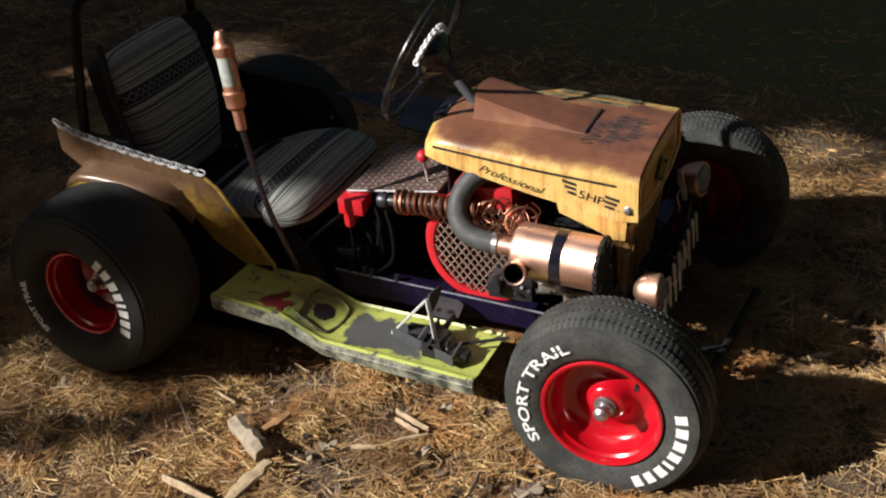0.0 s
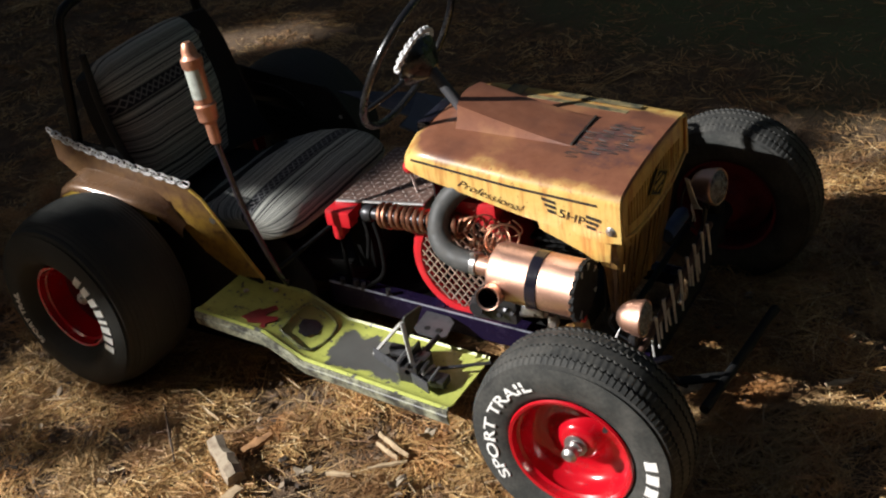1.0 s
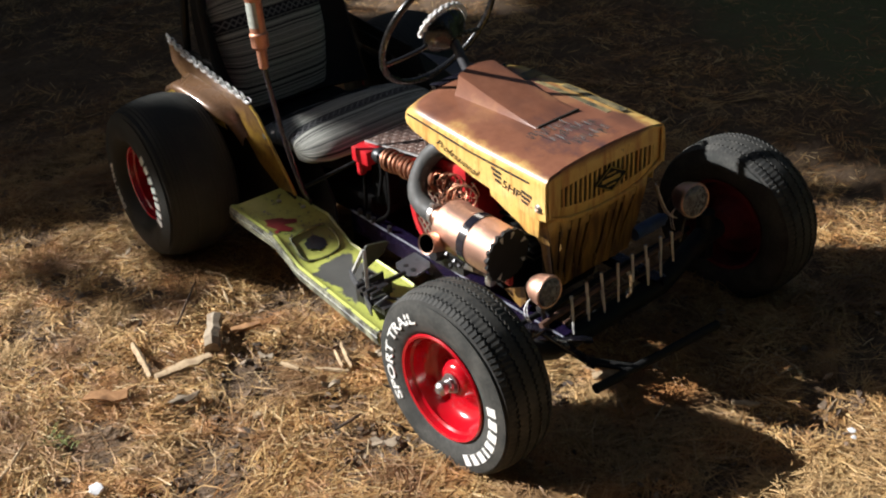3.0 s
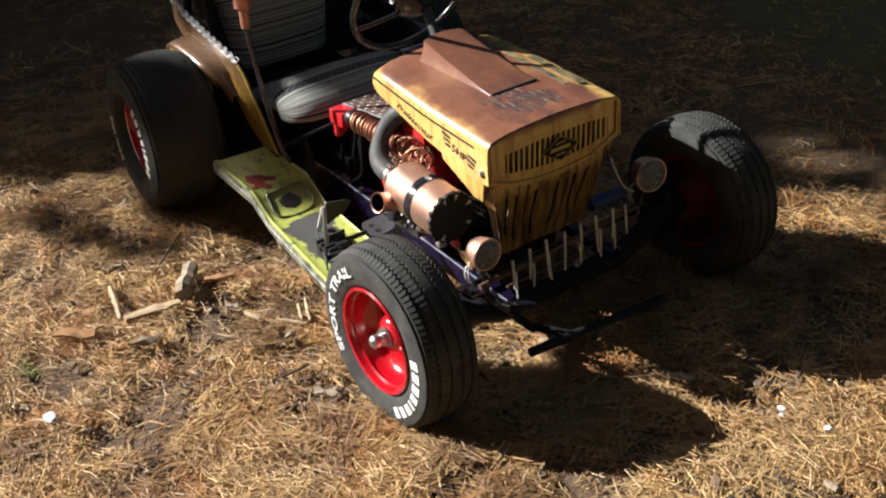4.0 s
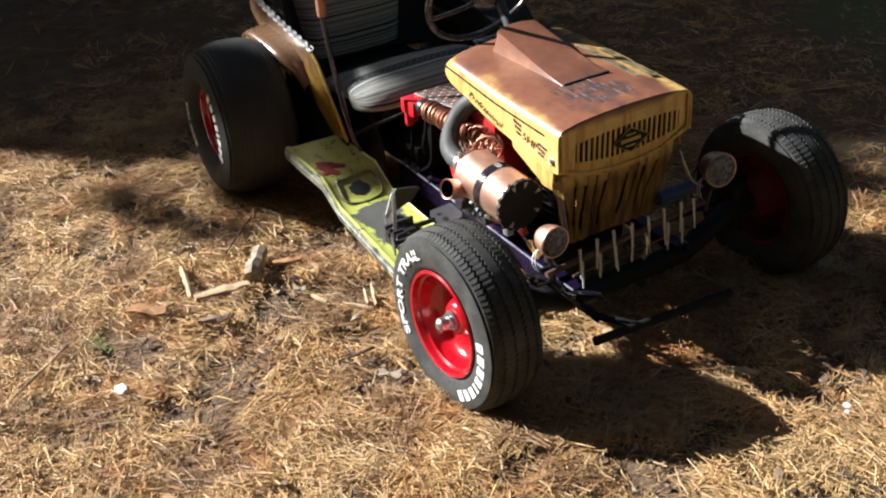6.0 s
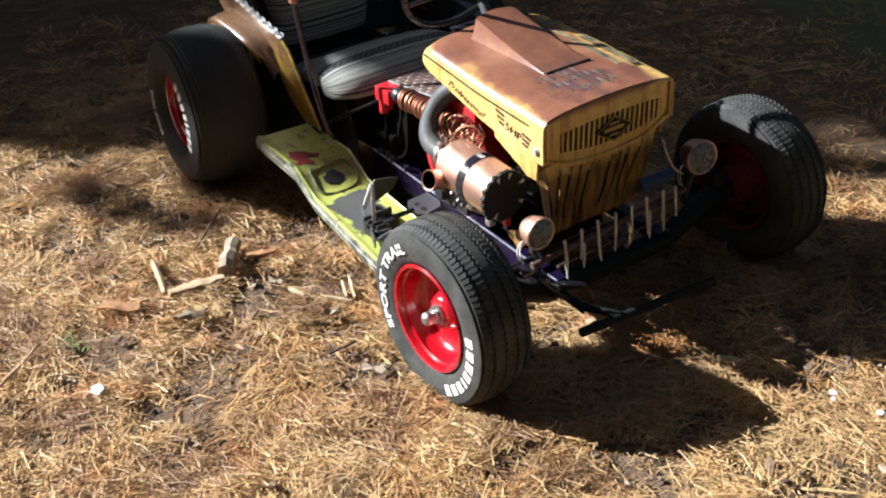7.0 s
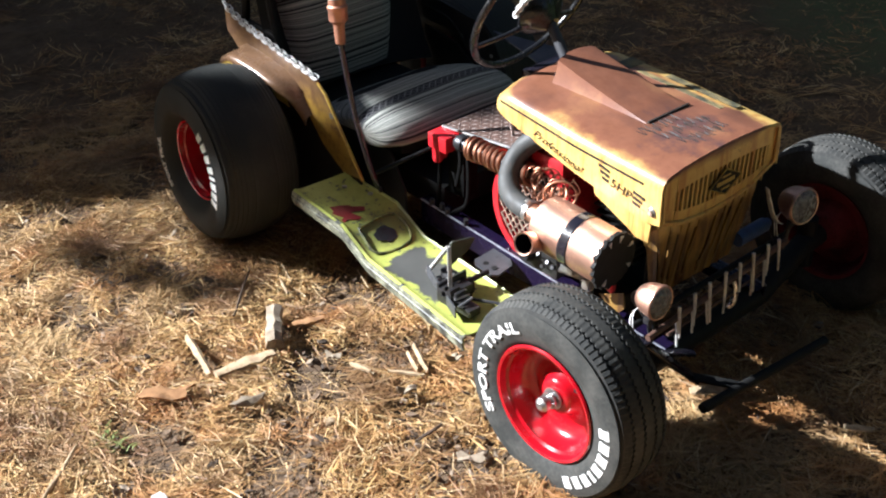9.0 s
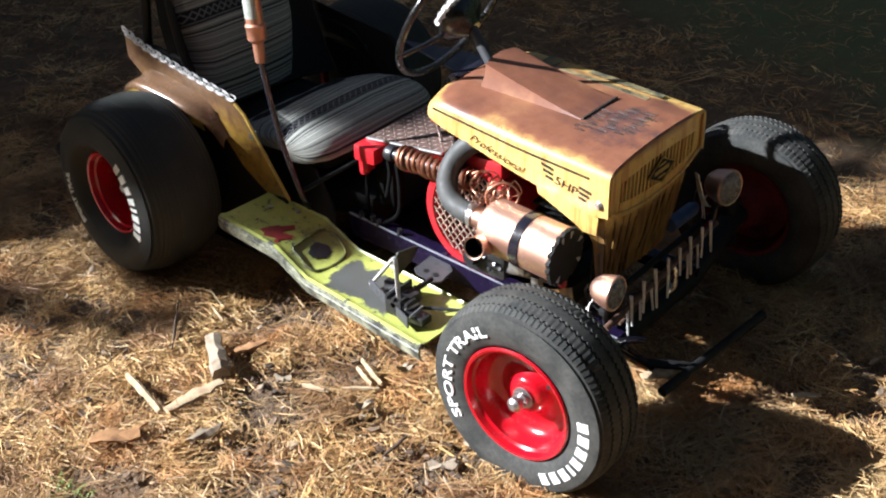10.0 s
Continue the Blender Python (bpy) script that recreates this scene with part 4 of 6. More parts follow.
    rod(bm, a - ax * 0.03, b - ax * 0.02, 0.014, 14)
    lathe(bm, [(0, 0.018), (0.012, 0.022), (0.025, 0.018)], 20, along(a - ax * 0.05, a))
    part("core_pipe", bm, M_DARKSTEEL, tractor, "dark steel pipe inside the coil")
    # hose from under the hood down to the can
    bm = bmesh.new()
    path = curve([(-0.375, -0.165, 0.545), (-0.408, -0.185, 0.525), (-0.432, -0.205, 0.488), (-0.430, -0.232, 0.448), (-0.402, -0.256, 0.424), (-0.362, -0.268, 0.415), (-0.315, -0.272, 0.4125)], 9)
    tube(bm, path, [0.0245 + 0.0007 * (i % 2) for i in range(len(path))], 20)
    hose = part("hose", bm, M_HOSE, tractor, "bent grey rubber hose")
    bm = bmesh.new()
    lathe(bm, [(0, 0.0265), (0.012, 0.0265)], 24, along(path[-3], path[-1]))
    block(bm, path[-2] + Vector((0, -0.01, 0.028)), (0.012, 0.01, 0.012), bevel=0.002)
    part("hose_clamp", bm, M_STEEL, hose, "bright hose clamp")
    # copper can
    a, b = Vector((-0.330, -0.272, 0.4135)), Vector((-0.070, -0.2755, 0.3985))
    L = (b - a).length
    m = along(a, b)
    bm = bmesh.new()
    lathe(bm, [(0.0, 0.022), (0.045, 0.0225), (0.052, 0.042), (0.062, 0.059), (0.070, 0.0625), (L - 0.012, 0.0625), (L - 0.009, 0.0645), (L - 0.004, 0.0645), (L - 0.001, 0.062), (L - 0.004, 0.056)], 56, m, close=True)
    can = part("copper_muffler", bm, M_COPPER, tractor, "polished copper can with a black strap", smooth=35)
    bm = bmesh.new()
    lathe(bm, [(L - 0.107, 0.0628), (L - 0.107, 0.0645), (L - 0.083, 0.0645), (L - 0.083, 0.0628)], 56, m, close=True)
    part("strap", bm, M_BLACK, can, "black steel strap")
    bm = bmesh.new()
    p = m @ Vector((0, L - 0.095, 0))
    for k, dz in enumerate((-0.062, -0.07)):
        rod(bm, p + Vector((-0.006 + 0.01 * k, -0.03, dz)), p + Vector((-0.004 + 0.012 * k, -0.012, dz - 0.006)), 0.005, 8)
        block(bm, p + Vector((0.002, -0.026, dz + 0.002)), (0.014, 0.012, 0.01), bevel=0.002)
    part("strap_bolt", bm, M_STEEL, can, "small steel bolt")
    bm = bmesh.new()
    n = 40
    rng = random.Random(3)
    out = []
    for i in range(n):
        rr = (0.068 if i % 2 else 0.063) + rng.uniform(-0.002, 0.002)
        th = 2 * math.pi * i / n
        out.append(m @ Vector((rr * math.cos(th), L - 0.006, rr * math.sin(th))))
    slab(bm, out, (b - a).normalized() * 0.009)
    cap = part("end_cap", bm, M_MATT, can, "black end cap with a jagged rim", smooth=0)
    for ang in (58, 104, 150, 215, 300):
        bm = bmesh.new()
        th = radians(ang + rng.uniform(-10, 10))
        for_r = (0.044, 0.060)
        w = radians(5)
        slab(bm, [m @ Vector((for_r[0] * math.cos(th - w * 0.3), L + 0.0032, for_r[0] * math.sin(th - w * 0.3))),
                  m @ Vector((for_r[1] * math.cos(th - w), L + 0.0032, for_r[1] * math.sin(th - w))),
                  m @ Vector((for_r[1] * math.cos(th + w), L + 0.0032, for_r[1] * math.sin(th + w)))], (b - a).normalized() * 0.002)
        part("cap_notch", bm, M_PALENOTCH, can, "bright worn notch of the cap", smooth=0)
    bm = bmesh.new()
    s0, s1 = Vector((-0.255, -0.294, 0.377)), Vector((-0.247, -0.368, 0.400))
    lathe(bm, [(0, 0.0245), (0.070, 0.0245), (0.077, 0.026), (0.0795, 0.0255), (0.077, 0.0225), (0.01, 0.021)], 28, along(s0, s1), close=True)
    part("outlet", bm, M_COPPER, can, "short open copper outlet")
    # inside of the outlet coloured black to stand in for its shade
    bm = bmesh.new()
    lathe(bm, [(0.0765, 0.0223), (0.03, 0.0205), (0.03, 0.0005)], 24, along(s0, s1), close=True)
    part("outlet_bore", bm, M_DEADBLACK, can, "bore painted black in place of its shade")
    # odds and ends between engine and rail
    bm = bmesh.new()
    for p0, p1, rr in (((-0.2, -0.25, 0.3), (-0.2, -0.2, 0.36), 0.008), ((-0.23, -0.27, 0.3), (-0.12, -0.22, 0.28), 0.006), ((-0.26, -0.25, 0.33), (-0.18, -0.27, 0.31), 0.007)):
        rod(bm, p0, p1, rr, 10)
    block(bm, (-0.21, -0.262, 0.31), (0.03, 0.02, 0.02), bevel=0.003)
    block(bm, (-0.16, -0.25, 0.285), (0.02, 0.02, 0.03), bevel=0.003)
    part("linkage", bm, M_STEEL, tractor, "small steel throttle linkage")
    bm = bmesh.new()
    block(bm, (-0.30, -0.235, 0.285), (0.11, 0.05, 0.055), pose(0, 0, 0), bevel=0.006)
    block(bm, (-0.265, -0.25, 0.32), (0.05, 0.035, 0.03), bevel=0.006)
    lathe(bm, [(0, 0.02), (0.02, 0.022), (0.035, 0.016)], 20, along((-0.33, -0.25, 0.30), (-0.33, -0.29, 0.30)))
    carb = part("carburettor", bm, M_DARKSTEEL, tractor, "dark oily carburettor")
    rng = random.Random(31)
    for k in range(8):
        bm = bmesh.new()
        q = Vector((-0.345 + 0.016 * k, -0.262 + rng.uniform(-0.006, 0.004), 0.312 + rng.uniform(-0.03, 0.022)))
        lathe(bm, [(0, 0.006), (0.006, 0.006), (0.008, 0.004)], 8, along(q, q + Vector((rng.uniform(-0.3, 0.3), -1, rng.uniform(0.2, 0.9)))))
        part("screw", bm, M_DARKSTEEL, carb)
    bm = bmesh.new()
    block(bm, (-0.088, -0.256, 0.318), (0.018, 0.014, 0.03), bevel=0.004)
    part("red_lever", bm, M_REDMATT, tractor, "small red lever")


make_engine()


# ---- frame, rails, front end ----
def make_frame():
    bm = bmesh.new()
    for s in (-1, 1):
        a, b = Vector((-0.80, s * 0.186, 0.205)), Vector((0.02, s * 0.186, 0.165))
        slab(bm, [a + Vector((0, 0, 0.012)), b + Vector((0, 0, 0)), b + Vector((0, 0, -0.045)), a + Vector((0, 0, -0.05))], (0, -s * 0.006, 0))
        slab(bm, [a + Vector((0, 0, 0.018)), b + Vector((0, 0, 0.006)), b + Vector((0, -s * 0.034, 0.006)), a + Vector((0, -s * 0.034, 0.018))], (0, 0, -0.006))
    for x in (-0.78, -0.5):
        block(bm, (x, 0, 0.19 + 0.06 * min(0, -0.4 - x)), (0.04, 0.37, 0.03), bevel=0.003)
    frame_ob = part("frame_rail", bm, M_RAIL, tractor, "gloss violet-black angle-iron frame", smooth=30)
    # pale bead on each rail: a rubbed edge with its highlight painted in
    for s in (-1, 1):
        bm = bmesh.new()
        tube(bm, [(-0.80, s * 0.188, 0.2215), (-0.5, s * 0.188, 0.2030), (-0.2, s * 0.188, 0.1835), (0.02, s * 0.188, 0.1695)], 0.0026, 8)
        part("rail_edge", bm, M_GLINTEDGE, frame_ob, "rubbed rail edge with its glint painted bright")
    bm = bmesh.new()
    # flat drilled plate bolted to the rail
    corner = [Vector(q) for q in ((-0.525, -0.188, 0.190), (-0.522, -0.256, 0.188), (-0.505, -0.268, 0.187), (-0.450, -0.270, 0.184), (-0.436, -0.258, 0.183), (-0.443, -0.205, 0.185), (-0.462, -0.190, 0.187))]
    slab(bm, corner, (0, 0, -0.005))
    plate = part("rail_plate", bm, M_PLATE, tractor, "flat grey drilled steel plate", smooth=0)
    # thin black discs on the plate stand in for the dark of two holes
    for x, y in ((-0.492, -0.246), (-0.462, -0.246)):
        bm = bmesh.new()
        lathe(bm, [(0, 0.0075), (0.0012, 0.0075), (0.0014, 0.0)], 14, along((x, y, 0.1862), (x + 0.001, y, 0.2)))
        part("bolt_hole", bm, M_MATT, plate, "black disc in place of a shaded bolt hole")
    for x, z in ((-0.76, 0.232), (-0.72, 0.236), (-0.70, 0.228), (-0.63, 0.225)):
        bm = bmesh.new()
        rod(bm, (x, -0.185, z - 0.016), (x + 0.002, -0.186, z + 0.004), 0.007, 6)
        part("rail_bolt", bm, M_DARKSTEEL, tractor)
    # dark gearbox and seat support below the seat
    bm = bmesh.new()
    block(bm, (-1.2, 0, 0.27), (0.3, 0.34, 0.16), bevel=0.02)
    block(bm, (-0.9, 0, 0.22), (0.3, 0.3, 0.08), bevel=0.01)
    rod(bm, (-1.318, -0.4, 0.264), (-1.318, 0.4, 0.264), 0.02, 16)
    part("gearbox", bm, M_MATT, tractor, "dark gearbox and rear axle")
    # unseen panel added to stop sunlight from reaching the far front wheel
    bm = bmesh.new()
    slab(bm, [(-0.50, -0.12, 0.24), (-0.50, 0.185, 0.24), (-0.50, 0.185, 0.585), (-0.50, -0.12, 0.585)], (0.004, 0, 0))
    part("firewall", bm, M_MATT, tractor, "unseen black firewall panel added behind the engine to block sun", smooth=0)
    # unseen box added to block the sun rays that pass under the hood
    bm = bmesh.new()
    block(bm, (-0.33, 0.0, 0.16), (0.34, 0.26, 0.06), bevel=0.015)
    part("sun_block", bm, M_MATT, tractor, "unseen dark box added below the engine to block sun")
    # added black sheet that stands in for the shade between the rails
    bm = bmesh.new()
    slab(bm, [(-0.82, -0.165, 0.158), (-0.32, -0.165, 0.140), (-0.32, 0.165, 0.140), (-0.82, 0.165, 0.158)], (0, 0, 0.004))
    part("belly_shade", bm, M_DEADBLACK, tractor, "black sheet between the rails, put in for shade", smooth=0)
    # dark blue tray beside the column, reaching back to the far fender
    bm = bmesh.new()
    slab(bm, [(-1.02, 0.285, 0.492), (-0.90, 0.275, 0.472), (-0.785, 0.255, 0.458), (-0.785, 0.205, 0.452), (-0.70, 0.170, 0.456), (-0.54, 0.165, 0.470), (-0.54, 0.30, 0.482), (-0.80, 0.34, 0.485)], (0, 0, 0.005))
    tray = part("side_tray", bm, M_TRAY, tractor, "dark blue scuffed sheet-metal tray", smooth=0)
    bm = bmesh.new()
    tube(bm, [(-0.95, 0.279, 0.484), (-0.90, 0.274, 0.476), (-0.785, 0.254, 0.462), (-0.785, 0.206, 0.457), (-0.70, 0.170, 0.461)], 0.0025, 6)
    part("tray_edge", bm, M_PLATE, tray, "rubbed grey tray edge")
    # uprights and wiring below the tread plate
    bm = bmesh.new()
    for p in ([(-0.76, -0.15, 0.37), (-0.755, -0.16, 0.3), (-0.75, -0.17, 0.22)], [(-0.66, -0.15, 0.39), (-0.64, -0.165, 0.33), (-0.645, -0.17, 0.26), (-0.69, -0.18, 0.22)],
              [(-0.69, -0.15, 0.40), (-0.675, -0.16, 0.36), (-0.68, -0.17, 0.3)]):
        tube(bm, curve(p, 6), 0.0055, 8)
    block(bm, (-0.71, -0.12, 0.32), (0.06, 0.05, 0.14), bevel=0.006)
    part("cable", bm, M_DEADBLACK, tractor, "black cables and upright")
    bm = bmesh.new()
    rod(bm, (-0.852, -0.300, 0.315), (-0.775, -0.165, 0.372), 0.006, 10)
    part("pull_rod", bm, M_DEEPBLACK, tractor, "thin black pull rod")
    # red clamp box
    bm = bmesh.new()
    block(bm, (-0.744, -0.148, 0.400), (0.068, 0.060, 0.042), bevel=0.004)
    block(bm, (-0.752, -0.16, 0.375), (0.03, 0.03, 0.05), pose(0, 0, 0, 0, 0, 0), bevel=0.005)
    block(bm, (-0.755, -0.165, 0.35), (0.022, 0.022, 0.02), bevel=0.006)
    part("red_clamp", bm, M_REDMATT, tractor, "red painted clamp box")
    # tread plate between seat and hood
    plate = bmesh.new()
    p = [Vector(q) for q in ((-0.772, -0.128, 0.420), (-0.52, -0.135, 0.452), (-0.52, 0.15, 0.452), (-0.772, 0.15, 0.420))]
    slab(plate, p, (0, 0, 0.004))
    tp = part("tread_plate", plate, M_TREAD, tractor, "brown diamond tread plate", smooth=0)
    bm = bmesh.new()
    ex, ey = (p[1] - p[0]).normalized(), Vector((0, 1, 0))
    nz = ex.cross(ey)
    for i in range(13):
        for j in range(14):
            q = p[0] + ex * (0.010 + 0.0195 * i) + ey * (0.010 + 0.0195 * j) + nz * 0.0042
            s = 1 if (i + j) % 2 else -1
            d = (ex + ey * s).normalized() * 0.0095
            t = (ex * -s + ey).normalized() * 0.0026
            vs = [bm.verts.new(w) for w in (q - d, q + t, q + d, q - t, q + nz * 0.002)]
            for k in range(4):
                bm.faces.new((vs[k], vs[(k + 1) % 4], vs[4]))
    part("tread_pattern", bm, M_LUG, tp, "raised diamond lugs", smooth=0)["kind"] = "stuff"
    bm = bmesh.new()
    tube(bm, [p[0] + Vector((0, -0.003, 0.002)), p[1] + Vector((0, -0.003, 0.002))], 0.004, 8)
    part("plate_edge", bm, M_STEEL, tp, "bright worn plate edge")
    bm = bmesh.new()
    bmesh.ops.create_uvsphere(bm, u_segments=16, v_segments=10, radius=0.016, matrix=pose(-0.575, -0.09, 0.52))
    knob = part("red_knob", bm, M_REDMATT, tractor, "small red knob on a rod")
    bm = bmesh.new()
    rod(bm, (-0.575, -0.09, 0.51), (-0.57, -0.08, 0.45), 0.004, 8)
    part("knob_rod", bm, M_STEEL, knob)
    # front axle, spindles, tie bars
    bm = bmesh.new()
    tube(bm, [(0, -0.46, 0.209), (0, -0.36, 0.205), (-0.005, -0.2, 0.13), (-0.005, 0.2, 0.13), (0, 0.36, 0.205), (0, 0.46, 0.209)], 0.028, 16)
    for s in (-1, 1):
        rod(bm, (-0.005, s * 0.38, 0.14), (-0.005, s * 0.38, 0.27), 0.024, 16)
    rod(bm, (-0.06, -0.38, 0.2), (-0.06, 0.38, 0.2), 0.008, 10)
    part("front_axle", bm, M_MATT, tractor, "black front axle beam")
    bm = bmesh.new()
    m = along((0.015, -0.262, 0.225), (0.100, -0.172, 0.122))
    block(bm, (0, 0.08, 0), (0.034, 0.165, 0.008), m, bevel=0.002)
    m = along((-0.03, -0.285, 0.192), (0.055, -0.13, 0.150))
    block(bm, (0, 0.09, 0), (0.022, 0.19, 0.008), m, bevel=0.002)
    block(bm, (0.02, -0.292, 0.240), (0.05, 0.045, 0.010), pose(0, 0, 0), bevel=0.003)
    bar = part("front_bracket", bm, M_BLACK, tractor, "black flat-bar front bracket")
    bm = bmesh.new()
    m = along((0.04, -0.24, 0.196), (0.088, -0.19, 0.136))
    for y in (0.0, 0.032):
        lathe(bm, [(0, 0.006), (0.005, 0.006)], 6, m @ Matrix.Translation((0, y, 0.004)) @ pose(0, 0, 0, 90))
    part("bracket_bolt", bm, M_STEEL, bar)
    # old rake heads as a grille
    upper = [(-0.19, 0.298, 0.221), (-0.138, 0.308, 0.229), (-0.082, 0.312, 0.208), (-0.026, 0.312, 0.208), (0.028, 0.313, 0.240), (0.081, 0.316, 0.214), (0.136, 0.314, 0.236), (0.182, 0.310, 0.228)]
    lower = [(-0.164, 0.252, 0.172), (-0.108, 0.246, 0.184), (-0.057, 0.254, 0.180), (0.115, 0.255, 0.180), (0.164, 0.252, 0.183)]
    for a, b, thick, teeth in ((Vector((0.045, -0.287, 0.262)), Vector((0.034, 0.225, 0.285)), 0.0075, upper), (Vector((0.024, -0.19, 0.213)), Vector((0.018, 0.19, 0.215)), 0.0035, lower)):
        bm = bmesh.new()
        rod(bm, a, b, thick, 10)
        rake = part("rake", bm, M_RUSTBAR, tractor, "rusty rake head used as a grille")
        for k, (y, z1, z0) in enumerate(teeth):
            x = a.x + (b.x - a.x) * (y - a.y) / (b.y - a.y) + thick + 0.002
            bend = 0.004 * math.sin(k * 2.3)
            bm = bmesh.new()
            tube(bm, curve([(x - 0.004, y + bend * 0.5, z1), (x, y, (z0 + z1) / 2), (x + 0.003, y - bend, z0)], 4), [0.0042 - 0.0002 * q for q in range(9)], 8)
            part("tooth", bm, M_TOOTH, rake)
    # low tie bar ahead of the axle
    bm = bmesh.new()
    tube(bm, [(0.168, -0.24, 0.120), (0.192, 0.0, 0.120), (0.208, 0.16, 0.121)], 0.0115, 12)
    link = Vector((0.090, -0.180, 0.130)), Vector((0.182, -0.115, 0.121))
    block(bm, (0, (link[1] - link[0]).length / 2, 0), (0.026, (link[1] - link[0]).length, 0.007), along(*link), bevel=0.002)
    part("tie_bar", bm, M_MATT, tractor, "black tie bar ahead of the axle")
    bm = bmesh.new()
    tube(bm, curve([(0.024, 0.03, 0.265), (0.034, 0.036, 0.24), (0.034, 0.04, 0.2), (0.02, 0.035, 0.18), (0.016, 0.05, 0.195)], 5), 0.0055, 8)
    part("hook", bm, M_CHROME, tractor, "bright steel hook")
    bm = bmesh.new()
    rod(bm, (-0.045, 0.14, 0.288), (-0.04, 0.24, 0.292), 0.018, 18)
    rod(bm, (-0.04, 0.24, 0.292), (-0.04, 0.256, 0.292), 0.011, 14)
    part("blue_canister", bm, M_BLUE, tractor, "dark blue plastic canister")
    # headlamps
    for s in (-1, 1):
        c = Vector((0.034, -0.269, 0.348) if s < 0 else (0.012, 0.28, 0.356))
        q = 0.81 if s < 0 else 0.93
        m = along(c, c + (Vector((1, 0.0, 0.03)) if s < 0 else Vector((1, -0.2, 0.1))))
        bm = bmesh.new()
        lathe(bm, [(a * q, b * q) for a, b in ((-0.045, 0.008), (-0.042, 0.018), (-0.034, 0.029), (-0.02, 0.039), (0.0, 0.045), (0.016, 0.047), (0.02, 0.049), (0.028, 0.049), (0.031, 0.0465), (0.03, 0.044), (0.014, 0.043))], 36, m, close=True)
        lamp = part("headlamp", bm, M_COPPER, tractor, "round copper headlamp with clear glass")
        bm = bmesh.new()
        lathe(bm, [(a * q, b * q) for a, b in ((0.029, 0.0455), (0.035, 0.038), (0.042, 0.022), (0.044, 0.002))], 32, m)
        part("lens", bm, M_GLASS, lamp, "clear ribbed glass lens")
        bm = bmesh.new()
        lathe(bm, [(a * q, b * q) for a, b in ((0.018, 0.043), (-0.005, 0.033), (-0.018, 0.012))], 28, m)
        part("reflector", bm, M_STEEL, lamp, "tarnished reflector bowl")
        bm = bmesh.new()
        rod(bm, c + Vector((-0.006, 0, -0.045)), c + Vector((-0.008, -s * 0.02, -0.12)), 0.006, 10)
        block(bm, c + Vector((-0.006, 0, -0.056)), (0.016, 0.016, 0.016), bevel=0.003)
        tube(bm, curve([c + Vector((-0.045, 0, 0)), c + Vector((-0.06, -s * 0.01, -0.03)), c + Vector((-0.055, -s * 0.03, -0.07)), c + Vector((-0.02, -s * 0.04, -0.1))], 5), 0.003, 6)
        part("lamp_bracket", bm, M_DARKSTEEL, lamp, "dark steel lamp bracket and wire")
        bm = bmesh.new()
        for e in (0.0, 0.008):
            tube(bm, curve([c + Vector((-0.03, e, -0.028)), c + Vector((-0.036, -0.012 - e, -0.05)), c + Vector((-0.028, -0.022 - e, -0.072)), c + Vector((-0.03 - e, -0.01, -0.1))], 5), 0.0014, 6)
        part("lamp_wire", bm, M_CHAINWHITE, lamp, "thin white lamp wires")
    # curved pale strip between the hood and the far lamp
    bm = bmesh.new()
    path = curve([(0.0, 0.168, 0.432), (0.004, 0.178, 0.395), (0.006, 0.196, 0.355), (0.004, 0.222, 0.325), (0.0, 0.245, 0.31)], 5)
    for e, g in zip(path, path[1:]):
        block(bm, (0, (g - e).length / 2, 0), (0.014, (g - e).length * 1.06, 0.003), along(e, g))
    part("pale_strip", bm, M_TOOTH, tractor, "curved pale strip beside the far lamp")


M_CHAINWHITE = worn("white_chain", (0.8, 0.8, 0.8), (0.5, 0.5, 0.48), 0.35, amount=0.2, scale=60)
M_RAIL = worn("violet_black_rail_paint", (0.008, 0.005, 0.020), (0.015, 0.010, 0.028), 0.2, amount=0.25, scale=25)
M_GLINTEDGE = worn("glint_edge", (0.4, 0.42, 0.5), (0.02, 0.02, 0.025), 0.35, 0.7, amount=0.75, scale=22)
M_RAIL.node_tree.nodes["Principled BSDF"].inputs["Specular IOR Level"].default_value = 0.2
M_DEEPBLACK = worn("oily_black", (0.003, 0.003, 0.0032), (0.008, 0.007, 0.007), 0.35, amount=0.3, scale=40)
M_DEEPBLACK.node_tree.nodes["Principled BSDF"].inputs["Specular IOR Level"].default_value = 0.25
M_RUSTBAR = worn("rusty_bar", (0.13, 0.07, 0.05), (0.05, 0.03, 0.022), 0.6, 0.3, amount=0.5, scale=40)
M_TOOTH = worn("galvanised_tooth", (0.62, 0.62, 0.6), (0.36, 0.34, 0.3), 0.45, 0.3, amount=0.3, scale=60)
make_frame()


